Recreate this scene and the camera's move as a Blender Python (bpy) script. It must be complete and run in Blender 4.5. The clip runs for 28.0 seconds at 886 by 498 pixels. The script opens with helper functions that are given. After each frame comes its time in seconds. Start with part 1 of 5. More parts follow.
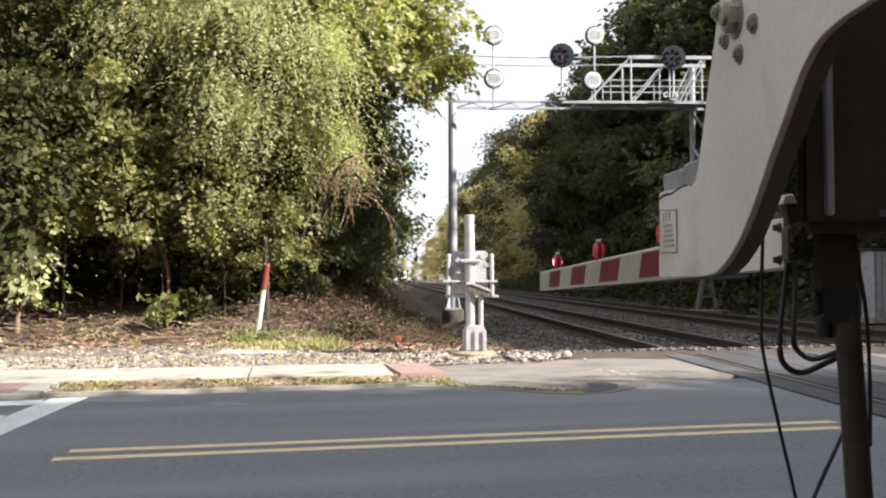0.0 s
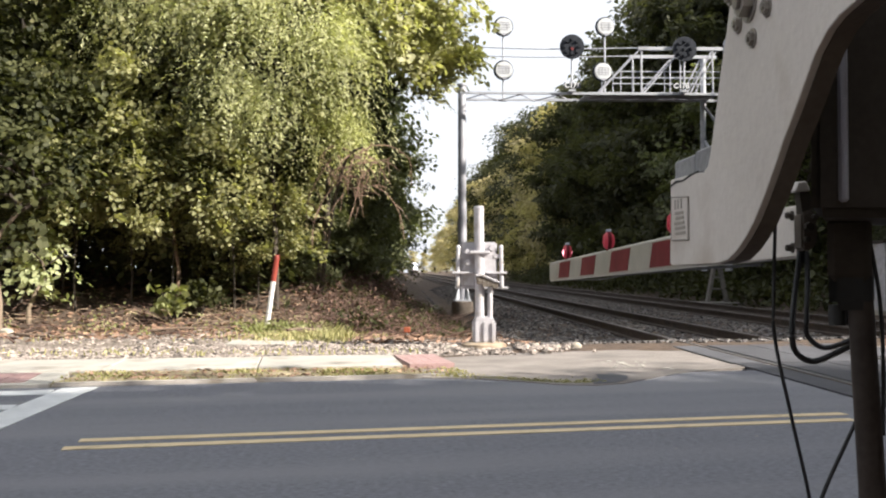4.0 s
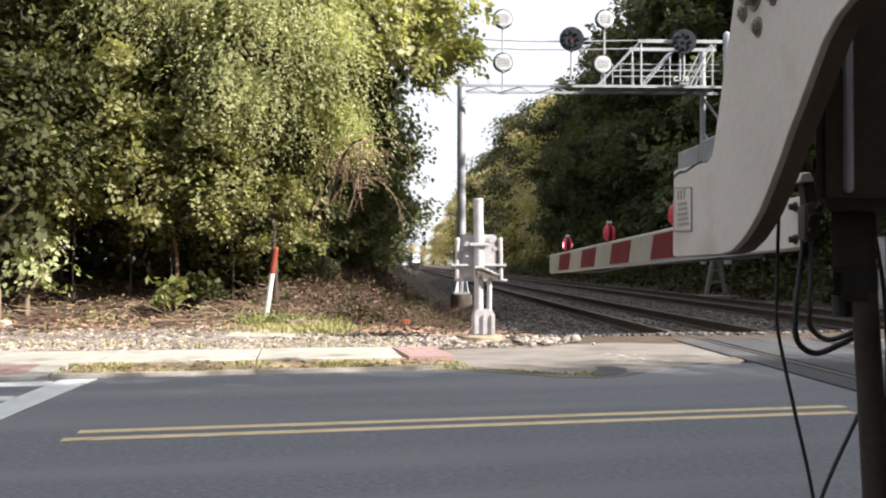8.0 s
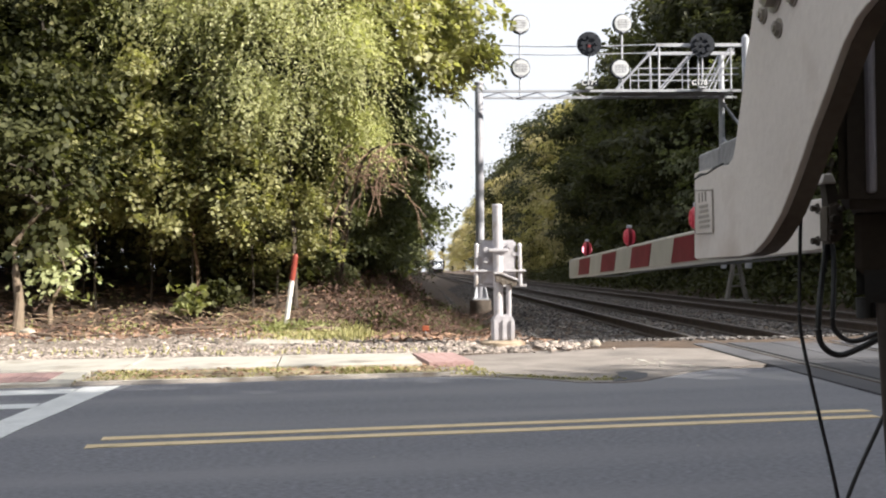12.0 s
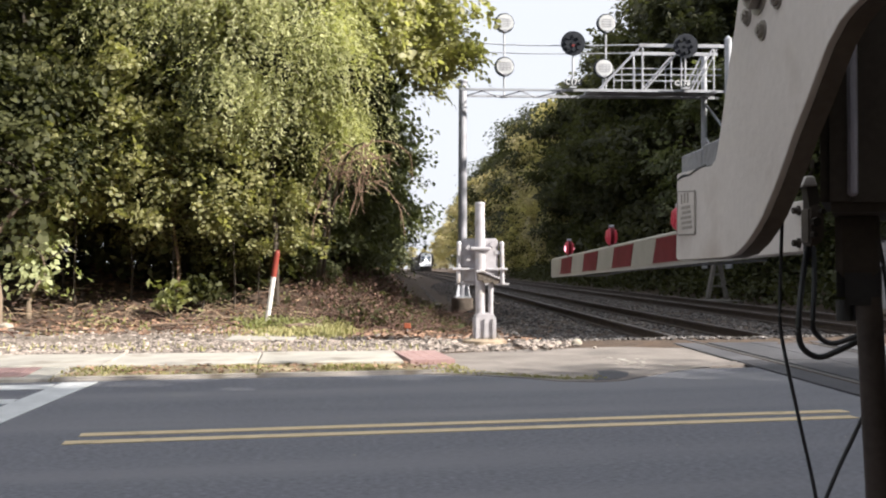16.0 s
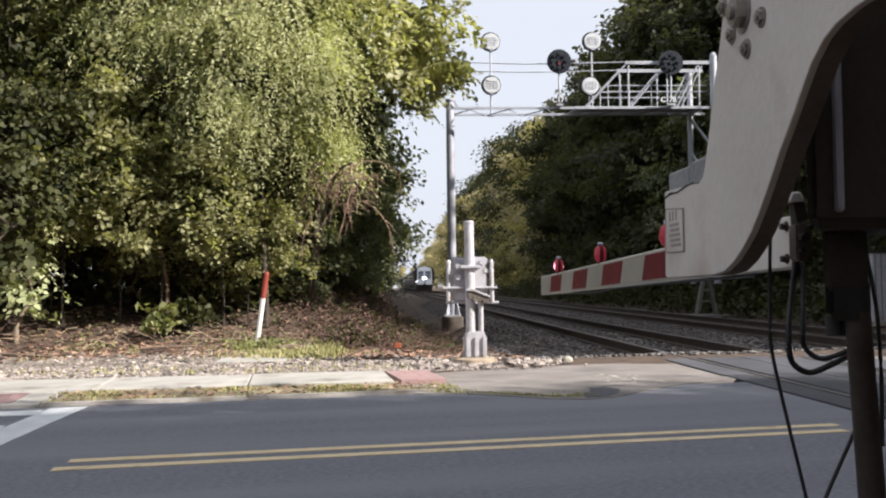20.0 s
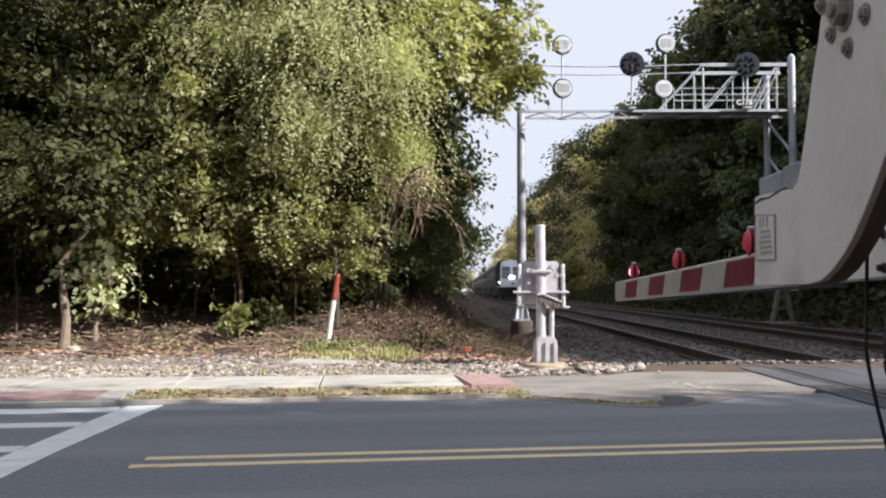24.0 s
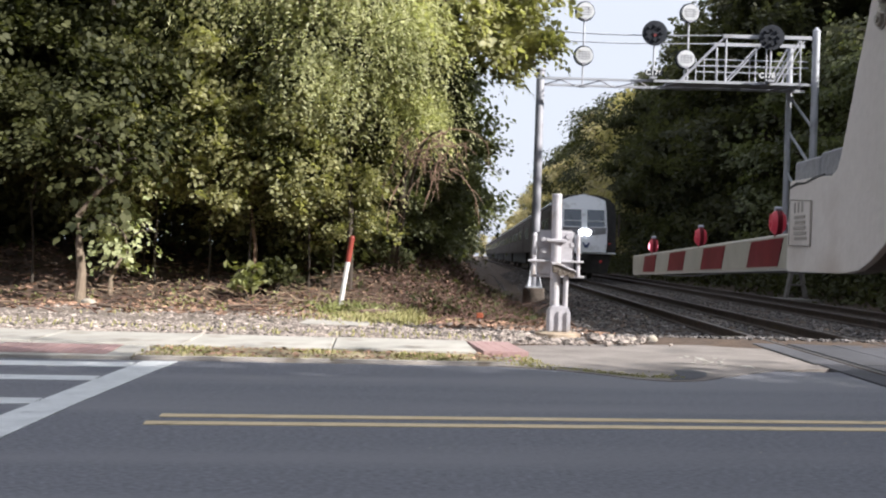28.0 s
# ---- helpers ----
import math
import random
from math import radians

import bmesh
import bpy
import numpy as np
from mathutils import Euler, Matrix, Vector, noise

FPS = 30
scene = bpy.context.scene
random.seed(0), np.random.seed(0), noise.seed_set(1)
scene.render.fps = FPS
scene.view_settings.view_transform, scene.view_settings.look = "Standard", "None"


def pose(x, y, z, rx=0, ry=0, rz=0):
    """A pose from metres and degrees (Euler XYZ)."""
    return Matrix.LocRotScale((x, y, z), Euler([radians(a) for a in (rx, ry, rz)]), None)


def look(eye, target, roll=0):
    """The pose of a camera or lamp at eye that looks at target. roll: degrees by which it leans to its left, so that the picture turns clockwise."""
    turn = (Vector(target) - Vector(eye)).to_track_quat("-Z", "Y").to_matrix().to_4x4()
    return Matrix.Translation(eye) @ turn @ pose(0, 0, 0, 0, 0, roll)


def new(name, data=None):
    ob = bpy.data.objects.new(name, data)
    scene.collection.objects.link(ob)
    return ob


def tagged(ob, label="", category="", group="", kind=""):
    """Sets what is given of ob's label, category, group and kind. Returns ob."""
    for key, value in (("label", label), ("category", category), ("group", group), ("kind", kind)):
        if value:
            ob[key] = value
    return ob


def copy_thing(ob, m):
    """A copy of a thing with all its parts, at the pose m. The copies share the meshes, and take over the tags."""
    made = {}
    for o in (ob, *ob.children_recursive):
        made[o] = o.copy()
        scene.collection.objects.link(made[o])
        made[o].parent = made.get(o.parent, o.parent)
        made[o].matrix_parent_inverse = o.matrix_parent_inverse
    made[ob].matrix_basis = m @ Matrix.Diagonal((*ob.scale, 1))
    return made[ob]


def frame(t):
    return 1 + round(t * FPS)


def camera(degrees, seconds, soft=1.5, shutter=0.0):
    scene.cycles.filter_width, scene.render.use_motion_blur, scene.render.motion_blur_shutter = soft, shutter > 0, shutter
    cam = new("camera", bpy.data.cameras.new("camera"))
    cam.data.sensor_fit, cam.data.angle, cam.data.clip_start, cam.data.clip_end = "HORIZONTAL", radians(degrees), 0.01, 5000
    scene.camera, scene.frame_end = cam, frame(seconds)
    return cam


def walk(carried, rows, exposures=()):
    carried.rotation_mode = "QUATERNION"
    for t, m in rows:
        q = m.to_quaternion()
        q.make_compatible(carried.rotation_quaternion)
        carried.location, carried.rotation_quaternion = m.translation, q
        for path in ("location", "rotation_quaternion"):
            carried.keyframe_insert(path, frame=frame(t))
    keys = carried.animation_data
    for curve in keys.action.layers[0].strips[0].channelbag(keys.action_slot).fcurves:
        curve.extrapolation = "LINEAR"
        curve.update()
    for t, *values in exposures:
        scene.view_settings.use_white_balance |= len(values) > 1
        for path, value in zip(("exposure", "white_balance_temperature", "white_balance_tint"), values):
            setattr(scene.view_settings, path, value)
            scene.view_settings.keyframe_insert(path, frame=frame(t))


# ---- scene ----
cam = camera(48.9, 28.0, soft=2.1)
PATH = [
    (0, (0.319, -0.289, 1.037), (0.419, 1.707, 1.098), -0.2),
    (0.5, (0.319, -0.294, 1.035), (0.419, 1.703, 1.084), -0.3),
    (1, (0.321, -0.285, 1.035), (0.418, 1.712, 1.088), -0.2),
    (1.5, (0.323, -0.276, 1.032), (0.412, 1.722, 1.072), -0.1),
    (2, (0.319, -0.291, 1.028), (0.4, 1.707, 1.077), -0.5),
    (2.5, (0.321, -0.272, 1.03), (0.393, 1.726, 1.076), -0.2),
    (4.5, (0.319, -0.276, 1.025), (0.401, 1.722, 1.069), -0.1),
    (5, (0.319, -0.272, 1.026), (0.381, 1.727, 1.06), -0.0),
    (5.5, (0.32, -0.26, 1.025), (0.373, 1.739, 1.046), -0.4),
    (6, (0.316, -0.269, 1.022), (0.378, 1.729, 1.054), -0.0),
    (6.5, (0.315, -0.269, 1.023), (0.381, 1.73, 1.068), 0.1),
    (7, (0.318, -0.262, 1.023), (0.377, 1.737, 1.074), 0.1),
    (7.5, (0.318, -0.263, 1.024), (0.399, 1.735, 1.086), 0.2),
    (8, (0.314, -0.26, 1.021), (0.397, 1.738, 1.051), 0.0),
    (8.5, (0.314, -0.254, 1.026), (0.383, 1.745, 1.058), -0.1),
    (9, (0.31, -0.255, 1.026), (0.37, 1.744, 1.078), -0.2),
    (9.5, (0.305, -0.268, 1.019), (0.382, 1.73, 1.043), -0.1),
    (10, (0.309, -0.262, 1.021), (0.374, 1.737, 1.043), 0.2),
    (10.5, (0.312, -0.256, 1.02), (0.372, 1.743, 1.028), -1.0),
    (11, (0.315, -0.252, 1.021), (0.372, 1.747, 1.046), -1.0),
    (11.5, (0.307, -0.268, 1.018), (0.354, 1.731, 1.05), -0.8),
    (12, (0.307, -0.269, 1.016), (0.352, 1.73, 1.059), -0.4),
    (12.5, (0.309, -0.262, 1.013), (0.363, 1.737, 1.04), -0.3),
    (14.5, (0.307, -0.266, 1.018), (0.37, 1.733, 1.063), -0.5),
    (15, (0.307, -0.264, 1.019), (0.367, 1.735, 1.066), -0.5),
    (15.5, (0.305, -0.278, 1.019), (0.383, 1.72, 1.069), -0.1),
    (16, (0.308, -0.261, 1.019), (0.389, 1.737, 1.057), 0.1),
    (16.5, (0.308, -0.257, 1.017), (0.398, 1.74, 1.054), 0.2),
    (17, (0.303, -0.257, 1.017), (0.403, 1.74, 1.065), 0.6),
    (17.5, (0.304, -0.25, 1.018), (0.414, 1.746, 1.058), 0.8),
    (18, (0.302, -0.261, 1.019), (0.416, 1.735, 1.066), 0.9),
    (18.5, (0.314, -0.249, 1.02), (0.437, 1.747, 1.064), 0.3),
    (19, (0.314, -0.25, 1.02), (0.411, 1.748, 1.068), -0.9),
    (19.5, (0.311, -0.254, 1.019), (0.398, 1.743, 1.081), -1.0),
    (20, (0.308, -0.259, 1.024), (0.411, 1.737, 1.1), -0.7),
    (20.5, (0.31, -0.256, 1.024), (0.425, 1.738, 1.12), -0.8),
    (21, (0.298, -0.272, 1.016), (0.427, 1.724, 1.027), -3.1),
    (21.5, (0.29, -0.272, 1.015), (0.406, 1.725, 1.016), -0.4),
    (22, (0.276, -0.276, 1.018), (0.324, 1.723, 1.02), -0.3),
    (22.5, (0.282, -0.236, 1.025), (0.282, 1.762, 1.091), -1.1),
    (24.5, (0.284, -0.202, 1.03), (0.241, 1.796, 1.114), 0.1),
    (25, (0.294, -0.179, 1.025), (0.277, 1.819, 1.098), 0.6),
    (25.5, (0.28, -0.204, 1.036), (0.273, 1.795, 1.095), -0.6),
    (26, (0.286, -0.191, 1.024), (0.291, 1.809, 1.079), 0.9),
    (26.5, (0.273, -0.209, 1.031), (0.273, 1.79, 1.084), 1.2),
    (27, (0.285, -0.19, 1.043), (0.285, 1.81, 1.099), 0.4),
    (27.5, (0.28, -0.192, 1.046), (0.301, 1.808, 1.023), 0.7),
    (28, (0.245, -0.2, 1.054), (0.182, 1.799, 1.063), 1.9),
]
walk(cam, [(t, look(eye, target, roll)) for t, eye, target, roll in PATH], [(0, 1.44, 5850, 11), (12, 1.39, 5850, 11), (16, 1.29, 5800, 12), (19, 1.17, 5700, 13), (21.5, 1.06, 5600, 13), (25, 1.13, 5550, 13), (28, 1.17, 5550, 13)])

# ---- light ----
TO_SUN = Vector((0.75, -0.36, 0.55)).normalized()
elev = math.asin(TO_SUN.z)
azim = math.atan2(TO_SUN.x, TO_SUN.y)
world = bpy.data.worlds.new("sky")
scene.world = world
world.use_nodes = True
wn = world.node_tree.nodes
sky = wn.new("ShaderNodeTexSky")
sky.sky_type, sky.sun_disc = "NISHITA", False
sky.sun_elevation, sky.sun_rotation = elev, azim
sky.air_density, sky.dust_density, sky.ozone_density = 1.0, 4.0, 1.0
wn["Background"].inputs["Strength"].default_value = 0.081
haze = wn.new("ShaderNodeMix")
haze.data_type = "RGBA"
haze.inputs["Factor"].default_value = 0.93
haze.inputs[7].default_value = (5.2, 5.03, 4.75, 1)
world.node_tree.links.new(sky.outputs["Color"], haze.inputs[6])
world.node_tree.links.new(haze.outputs[2], wn["Background"].inputs["Color"])
sun_data = bpy.data.lights.new("sun", "SUN")
sun_data.energy, sun_data.angle, sun_data.color = 5.0, radians(0.6), (1.0, 0.88, 0.70)
sun = new("sun", sun_data)
sun.matrix_world = look(TO_SUN * 200, (0, 0, 0))


# ---- materials ----
def surf(name, c1, c2, scale=4.0, rough=0.7, bump=0.15, metal=0.0, stain=None, stain_scale=0.8, stain_low=0.55,
         fine=60.0, vary=0.0, island=0.0, stretch=(1, 1, 1), space="Object", spec=0.5, streak=None):
    """Two-scale noise between c1 and c2, an optional stain colour, and relief."""
    m = bpy.data.materials.new(name)
    m.use_nodes = True
    n, l = m.node_tree.nodes, m.node_tree.links
    b = n["Principled BSDF"]
    co = n.new("ShaderNodeTexCoord")
    mp = n.new("ShaderNodeMapping")
    mp.inputs["Scale"].default_value = stretch
    l.new(co.outputs[space], mp.inputs["Vector"])
    big, small = n.new("ShaderNodeTexNoise"), n.new("ShaderNodeTexNoise")
    big.inputs["Scale"].default_value, small.inputs["Scale"].default_value = scale, fine
    big.inputs["Detail"].default_value, small.inputs["Detail"].default_value = 5, 2
    l.new(mp.outputs["Vector"], big.inputs["Vector"])
    l.new(mp.outputs["Vector"], small.inputs["Vector"])
    add = n.new("ShaderNodeMath")
    add.operation = "MULTIPLY_ADD"
    l.new(small.outputs["Fac"], add.inputs[0])
    add.inputs[1].default_value = 0.45
    l.new(big.outputs["Fac"], add.inputs[2])
    ramp = n.new("ShaderNodeValToRGB")
    e = ramp.color_ramp.elements
    e[0].position, e[0].color = 0.48, (*c1, 1)
    e[1].position, e[1].color = 0.98, (*c2, 1)
    l.new(add.outputs[0], ramp.inputs["Fac"])
    out = ramp.outputs["Color"]
    if stain:
        s = n.new("ShaderNodeTexNoise")
        s.inputs["Scale"].default_value, s.inputs["Detail"].default_value = stain_scale, 6
        l.new(mp.outputs["Vector"], s.inputs["Vector"])
        if streak:
            ms = n.new("ShaderNodeMapping")
            ms.vector_type = "TEXTURE"
            ms.inputs["Rotation"].default_value = (0, 0, radians(9.4))
            ms.inputs["Scale"].default_value = streak
            l.new(co.outputs[space], ms.inputs["Vector"])
            l.new(ms.outputs["Vector"], s.inputs["Vector"])
        r = n.new("ShaderNodeMapRange")
        r.inputs["From Min"].default_value, r.inputs["From Max"].default_value = stain_low, stain_low + 0.15
        l.new(s.outputs["Fac"], r.inputs["Value"])
        mix = n.new("ShaderNodeMix")
        mix.data_type = "RGBA"
        l.new(r.outputs["Result"], mix.inputs["Factor"])
        l.new(out, mix.inputs[6])
        mix.inputs[7].default_value = (*stain, 1)
        out = mix.outputs[2]
    for amount, kind, socket in ((vary, "ShaderNodeObjectInfo", "Random"), (island, "ShaderNodeNewGeometry", "Random Per Island")):
        if amount:
            info = n.new(kind)
            rr = n.new("ShaderNodeMapRange")
            rr.inputs["To Min"].default_value, rr.inputs["To Max"].default_value = 1 - amount, 1 + amount
            l.new(info.outputs[socket], rr.inputs["Value"])
            mul = n.new("ShaderNodeMix")
            mul.data_type, mul.blend_type = "RGBA", "MULTIPLY"
            mul.inputs["Factor"].default_value = 1
            l.new(out, mul.inputs[6])
            l.new(rr.outputs["Result"], mul.inputs[7])
            out = mul.outputs[2]
    l.new(out, b.inputs["Base Color"])
    b.inputs["Roughness"].default_value, b.inputs["Metallic"].default_value = rough, metal
    b.inputs["Specular IOR Level"].default_value = spec
    if bump:
        bp = n.new("ShaderNodeBump")
        bp.inputs["Strength"].default_value, bp.inputs["Distance"].default_value = bump, 0.02
        l.new(add.outputs[0], bp.inputs["Height"])
        l.new(bp.outputs["Normal"], b.inputs["Normal"])
    return m


def leaf_mat(name, dark, light, trans=0.35, rough=0.6, spec=0.2):
    """Leaves: colour by island, some light passing through."""
    m = bpy.data.materials.new(name)
    m.use_nodes = True
    n, l = m.node_tree.nodes, m.node_tree.links
    b = n["Principled BSDF"]
    geo = n.new("ShaderNodeNewGeometry")
    ramp = n.new("ShaderNodeValToRGB")
    e = ramp.color_ramp.elements
    e[0].color, e[1].color = (*dark, 1), (*light, 1)
    co, patch = n.new("ShaderNodeTexCoord"), n.new("ShaderNodeTexNoise")
    patch.inputs["Scale"].default_value, patch.inputs["Detail"].default_value = 0.9, 3
    l.new(co.outputs["Object"], patch.inputs["Vector"])
    blend = n.new("ShaderNodeMath")
    blend.operation, blend.use_clamp = "MULTIPLY_ADD", True
    l.new(geo.outputs["Random Per Island"], blend.inputs[0])
    blend.inputs[1].default_value = 0.6
    lift = n.new("ShaderNodeMapRange")
    lift.inputs["From Min"].default_value, lift.inputs["From Max"].default_value = 0.35, 0.65
    lift.inputs["To Min"].default_value, lift.inputs["To Max"].default_value = -0.05, 0.45
    l.new(patch.outputs["Fac"], lift.inputs["Value"])
    l.new(lift.outputs["Result"], blend.inputs[2])
    l.new(blend.outputs[0], ramp.inputs["Fac"])
    l.new(ramp.outputs["Color"], b.inputs["Base Color"])
    b.inputs["Roughness"].default_value = rough
    b.inputs["Specular IOR Level"].default_value = spec
    t = n.new("ShaderNodeBsdfTranslucent")
    bright = n.new("ShaderNodeMix")
    bright.data_type, bright.blend_type = "RGBA", "MULTIPLY"
    bright.inputs["Factor"].default_value = 1
    l.new(ramp.outputs["Color"], bright.inputs[6])
    bright.inputs[7].default_value = (1.4, 1.5, 0.7, 1)
    l.new(bright.outputs[2], t.inputs["Color"])
    mx = n.new("ShaderNodeMixShader")
    mx.inputs["Fac"].default_value = trans
    l.new(b.outputs["BSDF"], mx.inputs[1])
    l.new(t.outputs["BSDF"], mx.inputs[2])
    l.new(mx.outputs["Shader"], n["Material Output"].inputs["Surface"])
    return m


def glow(name, colour, strength, base=(0.8, 0.8, 0.8)):
    m = bpy.data.materials.new(name)
    m.use_nodes = True
    b = m.node_tree.nodes["Principled BSDF"]
    b.inputs["Base Color"].default_value = (*base, 1)
    b.inputs["Emission Color"].default_value = (*colour, 1)
    b.inputs["Emission Strength"].default_value = strength
    return m


def glassy(name, colour, rough=0.06):
    m = bpy.data.materials.new(name)
    m.use_nodes = True
    b = m.node_tree.nodes["Principled BSDF"]
    b.inputs["Base Color"].default_value = (*colour, 1)
    b.inputs["Roughness"].default_value = rough
    b.inputs["Specular IOR Level"].default_value = 0.7
    return m


ASPHALT = surf("asphalt", (0.097, 0.099, 0.114), (0.235, 0.238, 0.267), 55, 0.85, 0.6, fine=190, stain=(0.205, 0.205, 0.222), stain_scale=0.8, stain_low=0.47, stretch=(0.45, 1, 1), streak=(9.0, 0.8, 1.0))
ASPHALT_OLD = surf("worn_asphalt", (0.148, 0.13, 0.118), (0.262, 0.234, 0.214), 2.0, 0.9, 0.4, fine=160, stain=(0.1, 0.095, 0.09), stain_scale=0.9)
PANEL = surf("crossing_panel", (0.05, 0.05, 0.057), (0.095, 0.095, 0.106), 1.5, 0.7, 0.3, fine=90, stain=(0.06, 0.06, 0.065), stain_scale=2, vary=0.12)
RUBBER_AND_GAP = surf("black_rubber_and_gap", (0.01, 0.01, 0.01), (0.025, 0.025, 0.025), 8, 0.6, 0.1)
YELLOW = surf("yellow_line_paint", (0.58, 0.455, 0.26), (0.73, 0.595, 0.37), 6, 0.7, 0.2, stain=(0.28, 0.22, 0.12), stain_scale=5, stain_low=0.6)
WHITE_LINE = surf("white_line_paint", (0.55, 0.56, 0.56), (0.75, 0.76, 0.76), 5, 0.7, 0.2, stain=(0.35, 0.36, 0.37), stain_scale=4, stain_low=0.62)
CONCRETE = surf("pale_concrete", (0.29, 0.275, 0.245), (0.42, 0.40, 0.36), 2.5, 0.9, 0.2, fine=120, stain=(0.22, 0.195, 0.16), stain_scale=1.6, stain_low=0.56, vary=0.09)
CONCRETE_OLD = surf("old_concrete", (0.26, 0.23, 0.19), (0.42, 0.38, 0.32), 5, 0.95, 0.5, stain=(0.2, 0.18, 0.13), stain_scale=3)
CURB_PALE = surf("curb_concrete", (0.36, 0.325, 0.29), (0.5, 0.46, 0.42), 5, 0.95, 0.4, stain=(0.3, 0.26, 0.21), stain_scale=3, vary=0.08)
TAN_CONCRETE = surf("tan_concrete", (0.27, 0.21, 0.145), (0.42, 0.345, 0.255), 6, 0.95, 0.6, stain=(0.22, 0.16, 0.11), stain_scale=4)
PINK = surf("faded_red_tactile", (0.26, 0.163, 0.155), (0.36, 0.242, 0.23), 8, 0.85, 0.2, stain=(0.34, 0.25, 0.225), stain_scale=3)
STONE = surf("ballast_stone", (0.062, 0.056, 0.054), (0.19, 0.175, 0.168), 9, 0.9, 0.3, island=0.75)
PALE_STONE = surf("pale_gravel_stone", (0.11, 0.092, 0.081), (0.37, 0.318, 0.28), 9, 0.9, 0.3, island=0.8)
PALE_DIRT = surf("pale_gravelly_dirt", (0.10, 0.08, 0.064), (0.22, 0.183, 0.15), 6, 0.95, 0.8, fine=50, stain=(0.115, 0.09, 0.068), stain_scale=1.4, stain_low=0.56)
DRY_TURF = surf("dry_turf", (0.185, 0.15, 0.09), (0.38, 0.32, 0.20), 5, 0.95, 0.8, fine=70, stain=(0.24, 0.21, 0.09), stain_scale=1.6, stain_low=0.56)
DEAD_TWIG = surf("dead_branch", (0.13, 0.083, 0.056), (0.29, 0.195, 0.135), 6, 0.9, 0.3)
BRUSH = surf("dark_brush_twig", (0.06, 0.037, 0.03), (0.17, 0.10, 0.078), 6, 0.9, 0.3, island=0.35)
PALE_BARK = surf("pale_bark", (0.12, 0.09, 0.063), (0.26, 0.205, 0.15), 8, 0.95, 0.7, stretch=(1, 1, 0.3), fine=40, stain=(0.10, 0.085, 0.06), stain_scale=5)
DARK_PANEL = surf("dark_crossing_panel", (0.03, 0.03, 0.036), (0.065, 0.065, 0.074), 1.5, 0.7, 0.3, fine=90, vary=0.12)
SOIL = surf("leaf_litter_soil", (0.036, 0.025, 0.018), (0.115, 0.077, 0.053), 5, 0.95, 0.9, fine=40, stain=(0.10, 0.066, 0.042), stain_scale=2.2, stain_low=0.55)
LITTER = surf("dry_leaf", (0.12, 0.072, 0.048), (0.38, 0.235, 0.155), 7, 0.9, 0.0, island=0.5)
DARK_LITTER = surf("dark_dry_leaf", (0.045, 0.026, 0.02), (0.16, 0.095, 0.068), 7, 0.9, 0.0, island=0.5)
TWIG = surf("dry_twig", (0.10, 0.07, 0.05), (0.22, 0.16, 0.115), 6, 0.9, 0.3, island=0.3)
STALK = surf("pale_dry_stalk", (0.2, 0.145, 0.095), (0.42, 0.32, 0.22), 6, 0.9, 0.2, island=0.4)
GRASS = leaf_mat("grass_blade", (0.19, 0.19, 0.075), (0.47, 0.43, 0.22), 0.2)
SHRUB_LEAF = leaf_mat("fresh_green_leaf", (0.14, 0.15, 0.06), (0.36, 0.37, 0.18), 0.35)
PALE_LEAF = leaf_mat("pale_maple_leaf", (0.25, 0.28, 0.14), (0.52, 0.54, 0.31), 0.35)
BARK = surf("bark", (0.032, 0.026, 0.021), (0.095, 0.075, 0.057), 6, 0.95, 0.9, stretch=(1, 1, 0.25), fine=30)
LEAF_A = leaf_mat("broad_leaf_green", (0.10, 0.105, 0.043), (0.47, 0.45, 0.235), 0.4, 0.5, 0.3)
LEAF_A2 = leaf_mat("maple_leaf_sun_in_colour", (0.19, 0.19, 0.088), (0.5, 0.48, 0.265), 0.42, 0.5, 0.3)
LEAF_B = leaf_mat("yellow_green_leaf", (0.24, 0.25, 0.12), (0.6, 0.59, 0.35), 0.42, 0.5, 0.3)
LEAF_C = leaf_mat("green_leaf_deep_shade", (0.03, 0.033, 0.015), (0.085, 0.088, 0.038), 0.25)
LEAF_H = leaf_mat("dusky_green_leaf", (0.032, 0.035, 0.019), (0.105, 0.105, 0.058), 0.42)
LEAF_G = leaf_mat("leaf_with_golden_sun", (0.22, 0.19, 0.105), (0.55, 0.475, 0.29), 0.45)
LEAF_D = leaf_mat("green_leaf_shade_in_colour", (0.018, 0.022, 0.009), (0.105, 0.108, 0.045), 0.33)
LEAF_F = leaf_mat("dull_green_leaf", (0.075, 0.085, 0.045), (0.19, 0.2, 0.105), 0.35)
GALV = surf("galvanised_steel", (0.35, 0.36, 0.395), (0.47, 0.48, 0.52), 3, 0.5, 0.08, metal=0.2, stain=(0.28, 0.28, 0.30), stain_scale=1.5)
POLE_GREY = surf("grey_painted_steel", (0.27, 0.27, 0.30), (0.41, 0.41, 0.45), 2, 0.55, 0.08, metal=0.2, stain=(0.22, 0.19, 0.16), stain_scale=2.5, stain_low=0.62)
SILVER = surf("silver_paint", (0.38, 0.365, 0.39), (0.54, 0.525, 0.55), 7, 0.5, 0.12, metal=0.1, stain=(0.33, 0.29, 0.255), stain_scale=5, stain_low=0.55)
RAIL = surf("rusty_rail", (0.032, 0.023, 0.018), (0.08, 0.055, 0.042), 6, 0.8, 0.3)
RAIL_TOP = surf("worn_rail_head", (0.13, 0.12, 0.115), (0.22, 0.205, 0.195), 12, 0.45, 0.05, metal=0.7)
TIE = surf("dark_wooden_tie", (0.035, 0.028, 0.022), (0.10, 0.08, 0.065), 5, 0.95, 0.6, vary=0.3)
